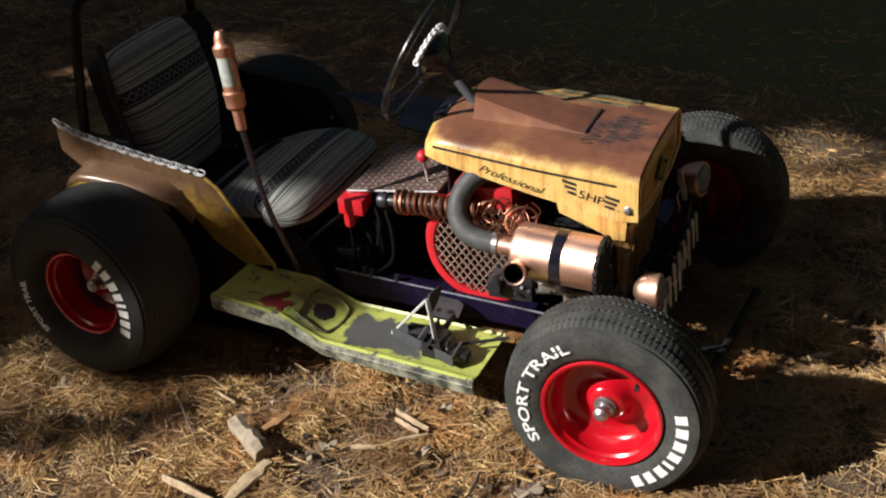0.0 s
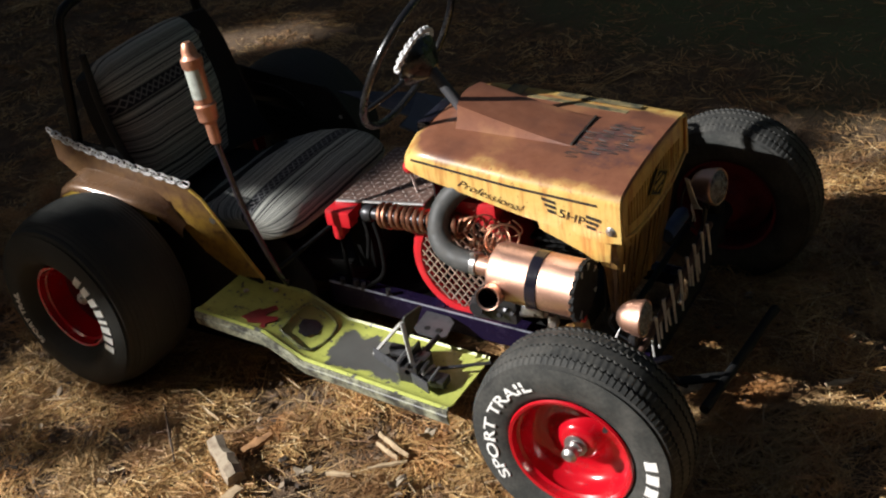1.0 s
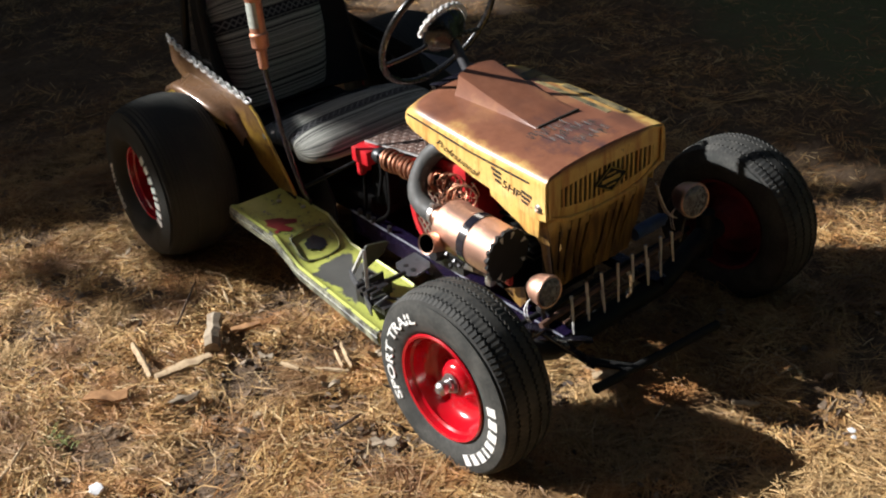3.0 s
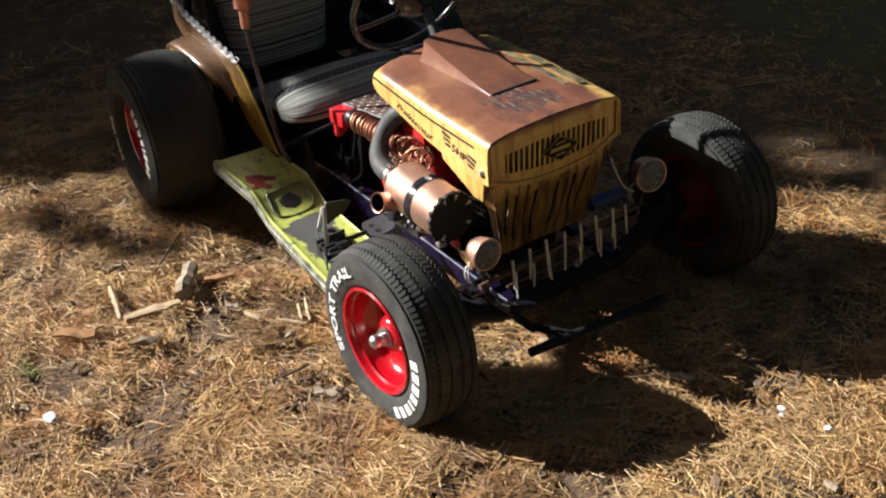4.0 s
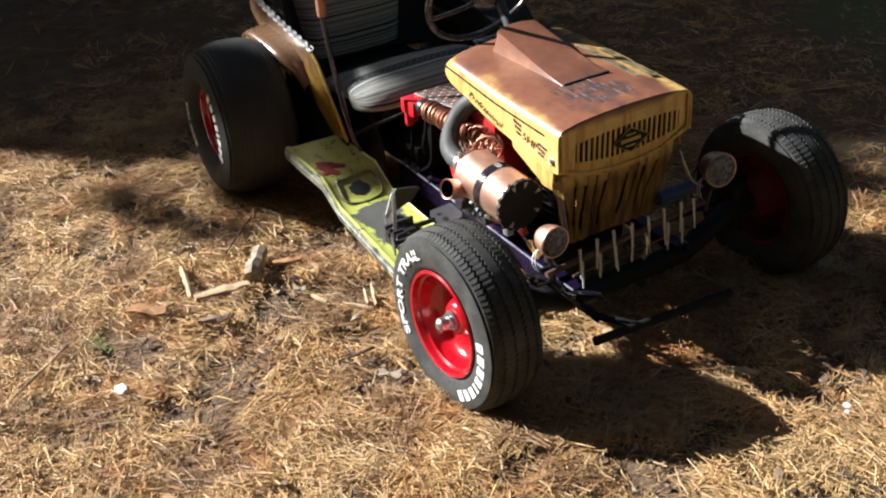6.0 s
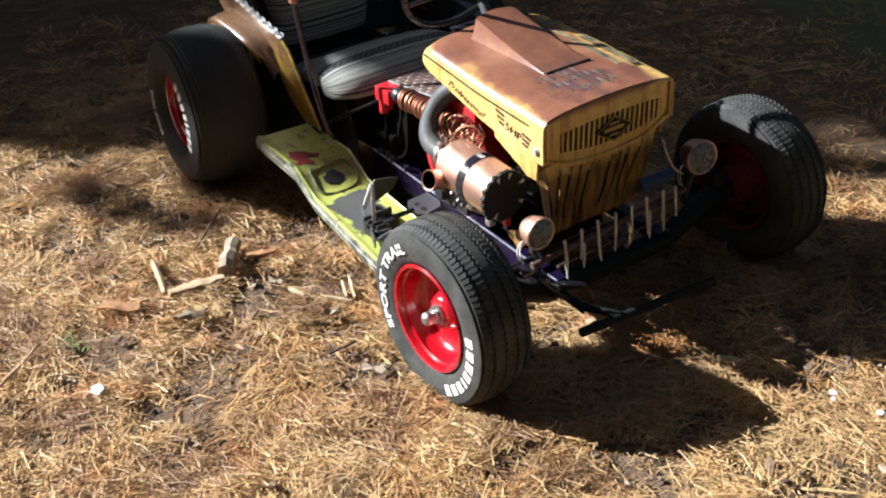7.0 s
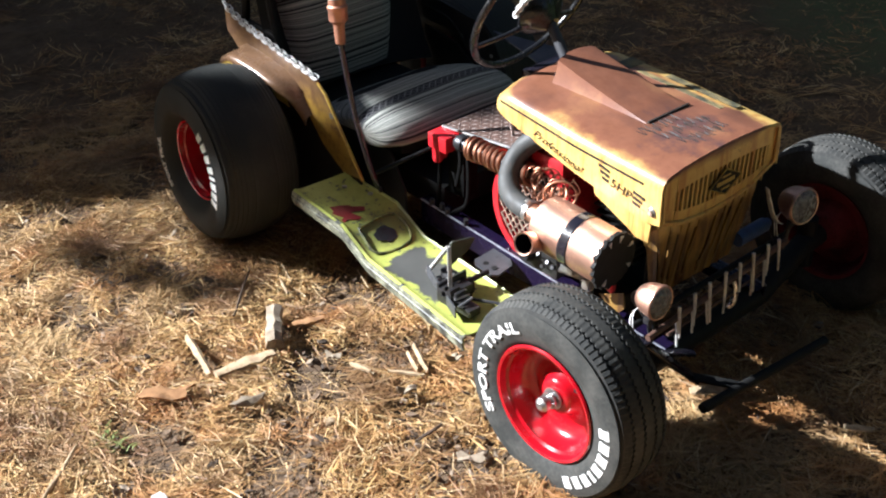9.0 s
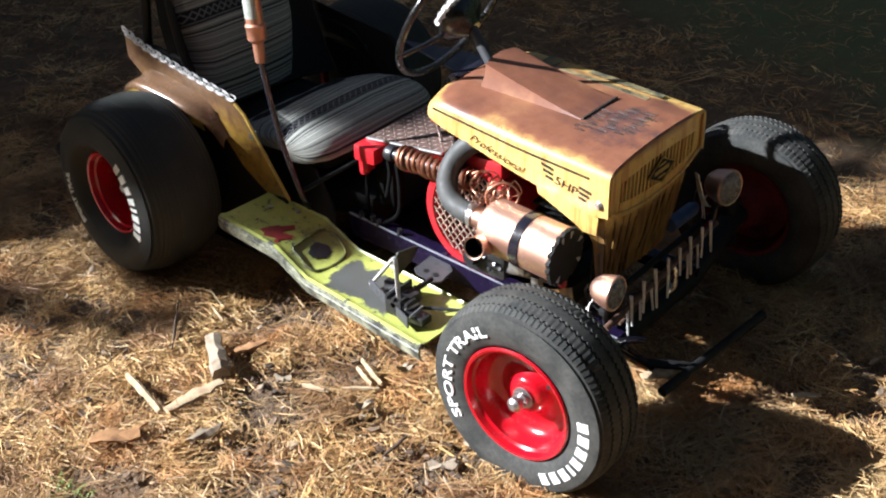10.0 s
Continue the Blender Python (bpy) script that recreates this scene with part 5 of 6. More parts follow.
# ---- running boards, pedal ----
def make_boards():
    outer = [Vector(p) for p in ((-1.005, -0.448, 0.262), (-0.83, -0.428, 0.222), (-0.725, -0.432, 0.170), (-0.31, -0.488, 0.178))]
    inner = [Vector(p) for p in ((-0.995, -0.288, 0.262), (-0.825, -0.252, 0.222), (-0.700, -0.268, 0.180), (-0.300, -0.306, 0.186))]
    for s in (1,):
        flip = Matrix.Diagonal((1, s, 1, 1))
        bm = bmesh.new()
        grid = []
        for i in range(3):
            steps = 3 if i < 2 else 10
            for q in range(steps + (1 if i == 2 else 0)):
                f = q / steps
                o, n_ = outer[i].lerp(outer[i + 1], f), inner[i].lerp(inner[i + 1], f)
                e = (o - n_).normalized()
                row = [o + Vector((0, 0.004, -0.036)), o + Vector((0, -0.002, -0.03)), o + Vector((0, -0.003, -0.008)), o + Vector((0, 0.001, 0.002)), o - e * 0.006 + Vector((0, 0, 0.004)), o - e * 0.012 + Vector((0, 0, 0.001)),
                       *[o.lerp(n_, g) + Vector((0, 0, -0.002)) for g in (0.15, 0.35, 0.55, 0.75)], n_ + Vector((0, 0, -0.001)), n_ + Vector((0, 0.004, 0.004)), n_ + Vector((0, 0.006, -0.02))]
                grid.append([flip @ p for p in row])
        sheet(bm, grid, 0.003)
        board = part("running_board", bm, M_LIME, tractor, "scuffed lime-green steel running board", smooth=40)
        bm = bmesh.new()
        edge = [outer[i].lerp(outer[i + 1], q / 4) for i in range(3) for q in range(4)] + [outer[3]]
        sheet(bm, [[flip @ (p + Vector((0, dy - 0.004, dz))) for p in edge] for dy, dz in ((0.001, 0.0005), (-0.001, -0.006), (-0.0005, -0.011), (-0.003, -0.013), (-0.003, -0.019), (-0.0005, -0.022), (-0.0005, -0.030), (0.004, -0.040))], 0.003)
        part("board_edge", bm, M_EDGE, board, "black scuffed lower edge", smooth=40)
        # pressed rib frame on the sloping face, with a dark pad
        bm = bmesh.new()
        a, b, c, d = [flip @ (outer[1].lerp(outer[2], fx).lerp(inner[1].lerp(inner[2], fx), fy) + Vector((0, 0, 0.001))) for fx, fy in ((0.22, 0.2), (0.22, 0.85), (0.95, 0.8), (0.95, 0.2))]
        tube(bm, curve([a, b, c, d, a], 5)[:-1], 0.004, 6, closed=True)
        part("pressed_rib", bm, M_RIB, board, "rib rubbed black")
        bm = bmesh.new()
        mid = (a + b + c + d) / 4
        k = 18
        rng = random.Random(5)
        pts = [mid + ((b - a) * 0.27 * math.cos(2 * math.pi * i / k) + (d - a) * 0.3 * math.sin(2 * math.pi * i / k)) * rng.uniform(0.8, 1.1) + Vector((0, 0, -0.0005)) for i in range(k)]
        slab(bm, pts, (0, 0, 0.0015))
        part("worn_pad", bm, M_DARKSTEEL, board, "dark worn patch", smooth=0)
        # red emblem as a plain shape
        bm = bmesh.new()
        ex = (outer[1] - outer[0])
        ey = (inner[0] - outer[0])
        shape = ((0.40, 0.23), (0.47, 0.40), (0.54, 0.52), (0.58, 0.50), (0.71, 0.68), (0.80, 0.62), (0.72, 0.43), (0.76, 0.40), (0.93, 0.46), (0.97, 0.38), (0.86, 0.24), (0.94, 0.11), (0.82, 0.12), (0.80, 0.23), (0.74, 0.22), (0.58, 0.14), (0.55, 0.20))
        pts = [flip @ (outer[0] + ex * (0.80 + 0.76 * (u - 0.7)) + ey * (v - 0.05) + Vector((0, 0, -0.0012))) for u, v in shape]
        slab(bm, pts, (0, 0, 0.0015))
        part("emblem", bm, M_REDEMBLEM, board, "dull red plain emblem", smooth=0)
        for u, v in ((0.3, 0.72), (0.62, 0.93)):
            bm = bmesh.new()
            q = flip @ (outer[0] + ex * u + ey * v)
            lathe(bm, [(0, 0.007), (0.004, 0.007), (0.005, 0.004)], 12, along(q, q + Vector((0, 0, 1))))
            part("board_bolt", bm, M_STEEL, board)
    # foot pedal with its struts
    bm = bmesh.new()
    apex = Vector((-0.443, -0.410, 0.325))
    for p, w in (((-0.558, -0.374, 0.190), 0.012), ((-0.414, -0.432, 0.182), 0.010)):
        m = along(p, apex)
        L = (apex - Vector(p)).length
        block(bm, (0, L / 2, 0), (w, L, 0.006), m, bevel=0.001)
    pedal = part("foot_pedal", bm, M_TOOTH, tractor, "dark steel foot pedal on struts")
    bm = bmesh.new()
    slab(bm, [Vector(q) for q in ((-0.441, -0.406, 0.272), (-0.440, -0.352, 0.292), (-0.436, -0.334, 0.318), (-0.436, -0.346, 0.325), (-0.436, -0.404, 0.337), (-0.437, -0.409, 0.333))], (-0.004, 0.0, 0.0005))
    rod(bm, (-0.442, -0.41, 0.21), (-0.442, -0.345, 0.21), 0.006, 10)
    block(bm, (-0.442, -0.384, 0.226), (0.006, 0.05, 0.03), bevel=0.001)
    part("pedal_plate", bm, M_PEDAL, pedal, "olive pedal plate", smooth=0)
    bm = bmesh.new()
    block(bm, (-0.43, -0.405, 0.205), (0.05, 0.07, 0.04), pose(0, 0, 0), bevel=0.004)
    block(bm, (-0.39, -0.42, 0.195), (0.09, 0.035, 0.02), bevel=0.003)
    block(bm, (-0.47, -0.36, 0.198), (0.1, 0.02, 0.03), bevel=0.003)
    rod(bm, (-0.43, -0.44, 0.215), (-0.43, -0.3, 0.215), 0.007, 10)
    rod(bm, (-0.42, -0.41, 0.20), (-0.27, -0.35, 0.215), 0.004, 8)
    for k in range(4):
        block(bm, (-0.45 + 0.02 * k, -0.425, 0.228), (0.008, 0.03, 0.012), bevel=0.002)
    part("pedal_base", bm, M_DARKSTEEL, pedal, "black pedal base and linkage")
    bm = bmesh.new()
    block(bm, (0, 0.1, 0.004), (0.004, 0.2, 0.028), along((-0.552, -0.384, 0.196), (-0.365, -0.461, 0.198)), bevel=0.001)
    part("pedal_bracket", bm, M_PLATE, pedal, "scuffed grey flat-bar bracket")
    bm = bmesh.new()
    rng = random.Random(12)
    for k in range(7):
        rod(bm, (-0.475 + 0.017 * k, -0.412 - 0.006 * k, 0.208 + 0.006 * (k % 3)), (-0.468 + 0.017 * k, -0.372 - 0.006 * k, 0.222 - 0.004 * (k % 2)), rng.uniform(0.0025, 0.005), 8)
    part("pedal_spring", bm, M_STEEL, pedal, "small bright spring and pins")


M_REDEMBLEM = worn("dull_red_paint", (0.21, 0.018, 0.018), (0.15, 0.03, 0.02), 0.5, amount=0.3, scale=40)
M_EDGE = worn("scuffed_edge", (0.05, 0.05, 0.042), (0.46, 0.47, 0.33), 0.45, amount=0.62, scale=26)
M_RIB = worn("rubbed_rib", (0.05, 0.05, 0.03), (0.36, 0.39, 0.1), 0.45, amount=0.55, scale=22)
M_PEDAL = worn("olive_paint", (0.035, 0.04, 0.028), (0.02, 0.02, 0.018), 0.5, amount=0.5, scale=30)
make_boards()


# ---- fenders, chain ----
def make_link():
    bm = bmesh.new()
    pts = []
    for i in range(14):
        th = 2 * math.pi * i / 14
        pts.append((0.0076 * math.cos(th) + (0.006 if math.cos(th) > 0 else -0.006), 0.0085 * math.sin(th), 0))
    tube(bm, pts, 0.0021, 6, closed=True)
    return bm




def make_fender(s):
    flip = Matrix.Diagonal((1, -s, 1, 1))
    top = curve([(-1.514, -0.284, 0.592), (-1.47, -0.286, 0.573), (-1.40, -0.288, 0.554), (-1.25, -0.292, 0.527), (-1.076, -0.296, 0.501)], 5)
    bm = bmesh.new()
    outline = [*top, Vector((-1.045, -0.295, 0.475)), Vector((-0.985, -0.291, 0.375)), Vector((-0.918, -0.286, 0.266)), Vector((-1.0, -0.286, 0.258)), Vector((-1.08, -0.289, 0.315)), Vector((-1.135, -0.291, 0.385)), Vector((-1.15, -0.291, 0.45)), Vector((-1.43, -0.288, 0.46)), Vector((-1.51, -0.286, 0.52))]
    slab(bm, [flip @ p for p in outline], flip @ Vector((0, 0.005, 0)))
    # the far fender gets black as its colour in place of shade
    paint = M_GOLD if s < 0 else M_MATT
    fender = part("fender", bm, paint, tractor, "worn gold-painted steel fender with a chain edge" if s < 0 else "far steel fender painted black for the shade there", smooth=0)
    # outer arch over the tyre: a shelf with a rolled edge, bending down in front
    bm = bmesh.new()
    ridge = [(-1.468, 0.452), (-1.452, 0.478), (-1.414, 0.496), (-1.36, 0.496), (-1.29, 0.489), (-1.225, 0.480), (-1.195, 0.470), (-1.17, 0.452), (-1.145, 0.420), (-1.12, 0.385)]
    grid, lip = [], []
    for x, z in ridge:
        f = max(0.0, min(1.0, (x + 1.21) / 0.075))
        wide = 0.056 * (1 - 0.75 * f) + 0.002
        grid.append([flip @ Vector(p) for p in ((x, -0.286, z + 0.012), (x, -0.292, z + 0.004), (x, -0.292 - wide * 0.7, z), (x, -0.292 - wide, z - 0.005), (x, -0.292 - wide - 0.005, z - 0.013), (x - 0.002, -0.292 - wide - 0.005, z - 0.022))])
        if x < -1.15:
            lip.append([flip @ Vector(p) for p in ((x - 0.002, -0.292 - wide - 0.0035, z - 0.020), (x - 0.004, -0.292 - wide - 0.003, z - 0.036), (x - 0.006, -0.292 - wide + 0.004, z - 0.050))])
    sheet(bm, grid, 0.004)
    lip_bm = sheet(bmesh.new(), lip, 0.003)
    part("arch_lip", lip_bm, M_YELLOWEDGE if s < 0 else M_MATT, fender, "yellow painted lip under the arch" if s < 0 else "", smooth=50)
    part("arch", bm, M_BRONZE if s < 0 else M_MATT, fender, "rolled bronze-brown arch over the tyre" if s < 0 else "far arch over the tyre, black in place of shade", smooth=50)
    bm = bmesh.new()
    tube(bm, [flip @ p for p in (Vector((-1.072, -0.298, 0.498)), Vector((-1.042, -0.297, 0.474)), Vector((-0.981, -0.294, 0.376)), Vector((-0.914, -0.289, 0.266)))], 0.0045, 8)
    part("fender_edge", bm, M_YELLOWEDGE if s < 0 else M_MATT, fender, "rolled yellow fender edge" if s < 0 else "")
    # added black sheet in place of the shade between tyre and fender
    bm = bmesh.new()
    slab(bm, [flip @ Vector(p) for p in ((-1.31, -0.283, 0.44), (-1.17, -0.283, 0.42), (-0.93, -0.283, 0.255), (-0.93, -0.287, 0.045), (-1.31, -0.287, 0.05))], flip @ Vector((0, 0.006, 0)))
    part("fender_shade", bm, M_MATT, fender, "black sheet below the fender, put in for shade", smooth=0)
    bm = bmesh.new()
    q = flip @ Vector((-1.03, -0.2925, 0.415))
    lathe(bm, [(0, 0.009), (0.004, 0.009), (0.006, 0.005)], 12, along(q, q + Vector((0, -s, 0))))
    part("fender_bolt", bm, M_STEEL, fender)
    if s > 0:
        return
    # chain along the top edge
    bm = bmesh.new()
    path = [flip @ (p + Vector((0, -0.001, 0.004))) for p in top]
    tube(bm, path, 0.002, 6)
    chain = part("chain", bm, M_CHAINWHITE, fender, "bright steel chain along the edge")
    dist = [0.0]
    for a, b in zip(path, path[1:]):
        dist.append(dist[-1] + (b - a).length)
    n = int(dist[-1] / 0.0185)
    for i in range(n):
        d = (i + 0.5) * dist[-1] / n
        k = max(j for j in range(len(dist) - 1) if dist[j] <= d)
        f = (d - dist[k]) / (dist[k + 1] - dist[k])
        p = path[k].lerp(path[k + 1], f)
        way = (path[k + 1] - path[k]).normalized()
        m = Matrix.Translation(p + Vector((0, 0, 0.004))) @ way.to_track_quat("X", "Z").to_matrix().to_4x4() @ pose(0, 0, 0, 25 if i % 2 else 100)
        if i == 0:
            first = part("link", make_link(), M_CHAINWHITE, chain)
            first.matrix_basis = m
        else:
            again(first, m, chain)


M_BRONZE = worn("bronze_brown_paint", (0.17, 0.095, 0.05), (0.09, 0.05, 0.028), 0.24, 0.15, amount=0.45, scale=12, coat=0.6)
make_fender(1)
make_fender(-1)


# ---- seat ----
def draped(name, profile, half, round_r, sag, label, parent, seed, core=None, shift=0.075, mid=0.0):
    """Cloth over a cushion: a profile of (x, z) swept across y, falling at both sides; u runs along the profile."""
    prof = curve([(x, 0, z) for x, z in profile], 6)
    run = [0.0]
    for a, b in zip(prof, prof[1:]):
        run.append(run[-1] + (b - a).length)
    ys = [-1.0, -0.985, -0.95, -0.9, -0.8, -0.65, -0.45, -0.25, 0, 0.25, 0.45, 0.65, 0.8, 0.9, 0.95, 0.985, 1.0]
    if core:
        ys = [-1.03, -1.02, *ys, 1.02, 1.03]
    bm = bmesh.new()
    uvl = bm.loops.layers.uv.new("UVMap")
    rows = []
    for i, p in enumerate(prof):
        wide = half * (1.0 if core else 1.0 - 0.13 * (run[i] / run[-1]) ** 1.5)
        nx = prof[min(i + 1, len(prof) - 1)] - prof[max(i - 1, 0)]
        nrm = Vector((nx.z, 0, -nx.x)).normalized()
        if nrm.z < 0 and abs(nrm.z) > 0.5 or (abs(nrm.z) <= 0.5 and nrm.x < 0):
            nrm = -nrm
        row = []
        for f in ys:
            shut = (abs(f) - 1.0) / 0.03 if abs(f) > 1.0 else 0.0
            f = max(-1.0, min(1.0, f))
            drop = round_r * (1 - math.sqrt(max(0.0, 1 - max(0.0, (abs(f) - 0.72) / 0.28) ** 2)))
            fold = 0.004 * noise.noise((run[i] * 9, f * 3, seed)) + 0.002 * noise.noise((run[i] * 40, f * 9, seed))
            hollow = sag * (1 - f * f)
            q = p + nrm * (fold - hollow)
            if core:
                q = q.lerp(Vector(core), drop / round_r * (0.45 + 0.5 * shut))
            else:
                q = q - nrm * drop
            v = bm.verts.new(q + Vector((0, mid + f * wide, 0)))
            row.append((v, run[i], f * wide))
        rows.append(row)
    for a, b in zip(rows, rows[1:]):
        for i in range(len(ys) - 1):
            quad = (a[i], a[i + 1], b[i + 1], b[i])
            fc = bm.faces.new([q[0] for q in quad])
            for lp, q in zip(fc.loops, quad):
                lp[uvl].uv = (q[1] - shift, q[2])
    ob = part(name, bm, M_BLANKET, parent, label, smooth=180)
    return ob


def make_seat():
    bm = bmesh.new()
    # bucket: base pan and back shell
    back = [(-1.25, 0.36), (-1.285, 0.42), (-1.32, 0.52), (-1.348, 0.64), (-1.368, 0.705), (-1.38, 0.73)]
    grid = []
    for x, z in back:
        row = []
        for f in (-1, -0.97, -0.85, -0.6, -0.3, 0, 0.3, 0.6, 0.85, 0.97, 1):
            w = 0.25 - 0.05 * max(0.0, (z - 0.6) / 0.2) ** 2
            row.append(Vector((x - 0.065 + 0.07 * abs(f) ** 3, f * w, z)))
        grid.append(row)
    sheet(bm, grid, -0.035)
    part("seat_back", bm, M_MATT, tractor, "black vinyl bucket seat back", smooth=60)
    bm = bmesh.new()
    block(bm, (-1.02, 0.0, 0.350), (0.30, 0.38, 0.085), bevel=0.035)
    # side sheets added to block sun and keep the space below the seat dark
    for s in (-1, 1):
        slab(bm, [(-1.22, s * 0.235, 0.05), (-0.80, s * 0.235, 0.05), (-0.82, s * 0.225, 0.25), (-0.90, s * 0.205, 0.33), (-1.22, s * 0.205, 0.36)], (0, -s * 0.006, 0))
    part("seat_cushion", bm, M_MATT, tractor, "black vinyl seat cushion with added dark sheets below")
    draped("seat_blanket", [(-1.19, 0.36), (-1.12, 0.385), (-1.05, 0.408), (-0.985, 0.420), (-0.925, 0.418), (-0.878, 0.404), (-0.852, 0.380), (-0.852, 0.360), (-0.880, 0.346), (-0.93, 0.340)], 0.248, 0.14, -0.012, "striped grey woven blanket over the cushion", tractor, 2.0, (-0.96, 0, 0.375), shift=0.114)
    draped("back_blanket", [(-1.43, 0.71), (-1.41, 0.735), (-1.375, 0.735), (-1.345, 0.70), (-1.325, 0.65), (-1.305, 0.59), (-1.297, 0.53), (-1.296, 0.47), (-1.30, 0.42), (-1.305, 0.38)], 0.2, 0.07, -0.012, "striped grey woven blanket over the seat back", tractor, 6.0, shift=0.06, mid=-0.02)
    # struts beside the seat
    bm = bmesh.new()
    tube(bm, curve([(-1.45, -0.265, 0.50), (-1.43, -0.262, 0.66), (-1.42, -0.24, 0.82), (-1.42, -0.18, 0.90), (-1.42, 0.18, 0.90), (-1.42, 0.24, 0.82), (-1.43, 0.262, 0.66), (-1.45, 0.265, 0.50)], 6), 0.013, 12)
    part("seat_hoop", bm, M_DEEPBLACK, tractor, "black tube hoop behind the seat")
    bm = bmesh.new()
    tube(bm, curve([(-1.21, -0.262, 0.33), (-1.29, -0.262, 0.52), (-1.33, -0.258, 0.66), (-1.35, -0.25, 0.80)], 6), 0.009, 10)
    rod(bm, (-1.30, -0.262, 0.55), (-1.44, -0.262, 0.56), 0.008, 10)
    part("seat_strut", bm, M_MATT, tractor, "black seat strut")


make_seat()


# ---- gear lever ----
def make_lever():
    foot, neck = Vector((-0.852, -0.302, 0.312)), Vector((-0.922, -0.325, 0.660))
    top = Vector((-0.947, -0.315, 0.895))
    bm = bmesh.new()
    tube(bm, curve([foot + Vector((0.006, 0.02, -0.05)), foot, foot.lerp(neck, 0.35) + Vector((-0.014, 0, 0)), foot.lerp(neck, 0.7) + Vector((-0.010, 0, 0)), neck], 7), 0.0075, 12)
    lever = part("gear_lever", bm, M_BLACK, tractor, "tall black gear lever")
    L = (top - neck).length
    m = along(neck - (top - neck).normalized() * 0.005, top)
    bm = bmesh.new()
    lathe(bm, [(0, 0.0095), (0.004, 0.013), (0.05, 0.014), (0.056, 0.019), (0.06, 0.0235), (0.085, 0.0235), (0.088, 0.0255), (0.094, 0.0255), (0.098, 0.0212), (0.178, 0.0212), (0.184, 0.0245), (0.202, 0.0245), (0.206, 0.0205), (0.211, 0.0175), (0.222, 0.0165), (L - 0.002, 0.0125), (L + 0.002, 0.009)], 32, m)
    part("handle", bm, M_COPPERMATT, lever, "copper pipe-fitting handle")
    bm = bmesh.new()
    face = Vector((0.25, -1, 0.1)).normalized()
    pts = []
    for f in range(9):
        a = -0.95 + 1.9 * f / 8
        pts.append(a)
    ax = (top - neck).normalized()
    side = ax.cross(face).normalized()
    fwd = side.cross(ax).normalized() * (1 if side.cross(ax).dot(face) > 0 else -1)
    grid = []
    for k in range(5):
        y = 0.112 + 0.07 * k / 4
        c = neck + ax * (y - 0.005)
        grid.append([c + 0.0219 * (math.cos(a) * fwd + math.sin(a) * side) for a in pts])
    sheet(bm, grid, 0.001)
    part("grip_label", bm, M_PALELABEL, lever, "pale worn label on the handle")


M_COPPERMATT = worn("brushed_copper", (0.6, 0.3, 0.2), (0.4, 0.18, 0.11), 0.45, 0.85, amount=0.4, scale=30)
M_PALELABEL = worn("pale_green_label", (0.42, 0.45, 0.4), (0.2, 0.2, 0.17), 0.4, amount=0.3, scale=60)
make_lever()


# ---- steering ----
def make_steering():
    c = Vector((-0.598, 0.012, 0.750))
    nrm = Vector((-0.90, 0, 0.43)).normalized()
    m = Matrix.Translation(c) @ nrm.to_track_quat("Y", "Z").to_matrix().to_4x4()
    bm = bmesh.new()
    R = 0.182
    n = 64
    tube(bm, [m @ Vector((R * math.cos(2 * math.pi * i / n), 0, R * math.sin(2 * math.pi * i / n))) for i in range(n)], 0.009, 14, closed=True)
    wheel_ob = part("steering_wheel", bm, M_WHEELRIM, tractor, "black steering wheel with a chain trimmed hub")
    for ang in (-22, 205):
        bm = bmesh.new()
        a = radians(ang)
        tube(bm, curve([m @ Vector((0.04 * math.cos(a), -0.03, 0.04 * math.sin(a))), m @ Vector((0.1 * math.cos(a), -0.022, 0.1 * math.sin(a))), m @ Vector((R * math.cos(a), 0, R * math.sin(a)))], 5), 0.006, 10)
        part("spoke", bm, M_WHEELRIM, wheel_ob)
    bm = bmesh.new()
    lathe(bm, [(-0.07, 0.02), (-0.052, 0.040), (-0.036, 0.060), (-0.022, 0.066), (-0.014, 0.062), (-0.008, 0.045), (-0.005, 0.002)], 32, m)
    part("hub", bm, M_WHEELRIM, wheel_ob, "black wheel hub")
    bm = bmesh.new()
    for i in range(25):
        a = radians(5 + 170 * i / 24)
        p = m @ Vector((0.074 * math.cos(a), -0.012, 0.074 * math.sin(a)))
        t = (m.to_3x3() @ Vector((-math.sin(a), 0, math.cos(a)))).normalized()
        mm = Matrix.Translation(p) @ t.to_track_quat("X", "Z").to_matrix().to_4x4() @ pose(0, 0, 0, 20 if i % 2 else 100)
        tube(bm, [mm @ Vector((0.006 * math.cos(2 * math.pi * q / 12) * 1.3, 0.006 * math.sin(2 * math.pi * q / 12), 0)) for q in range(12)], 0.0032, 6, closed=True)
    part("hub_chain", bm, M_CHAINWHITE, wheel_ob, "bright chain round the hub")
    bm = bmesh.new()
    rod(bm, c - nrm * 0.06, Vector((-0.44, 0.0, 0.60)), 0.013, 16)
    part("steering_column", bm, M_PLATE, tractor, "steel steering column")
    # dash bar behind the hood
    bm = bmesh.new()
    tube(bm, [(-0.47, 0.02, 0.637), (-0.47, 0.12, 0.64)], 0.006, 8)
    block(bm, (-0.53, 0.0, 0.615), (0.03, 0.16, 0.035), pose(0, 0, 0), bevel=0.005)
    part("dash_bar", bm, M_BLACK, tractor, "black dash bar behind the hood")


M_WHEELRIM = worn("black_wheel_plastic", (0.008, 0.008, 0.009), (0.02, 0.02, 0.02), 0.22, amount=0.3, scale=25, coat=0.4, bump=0.03)
make_steering()


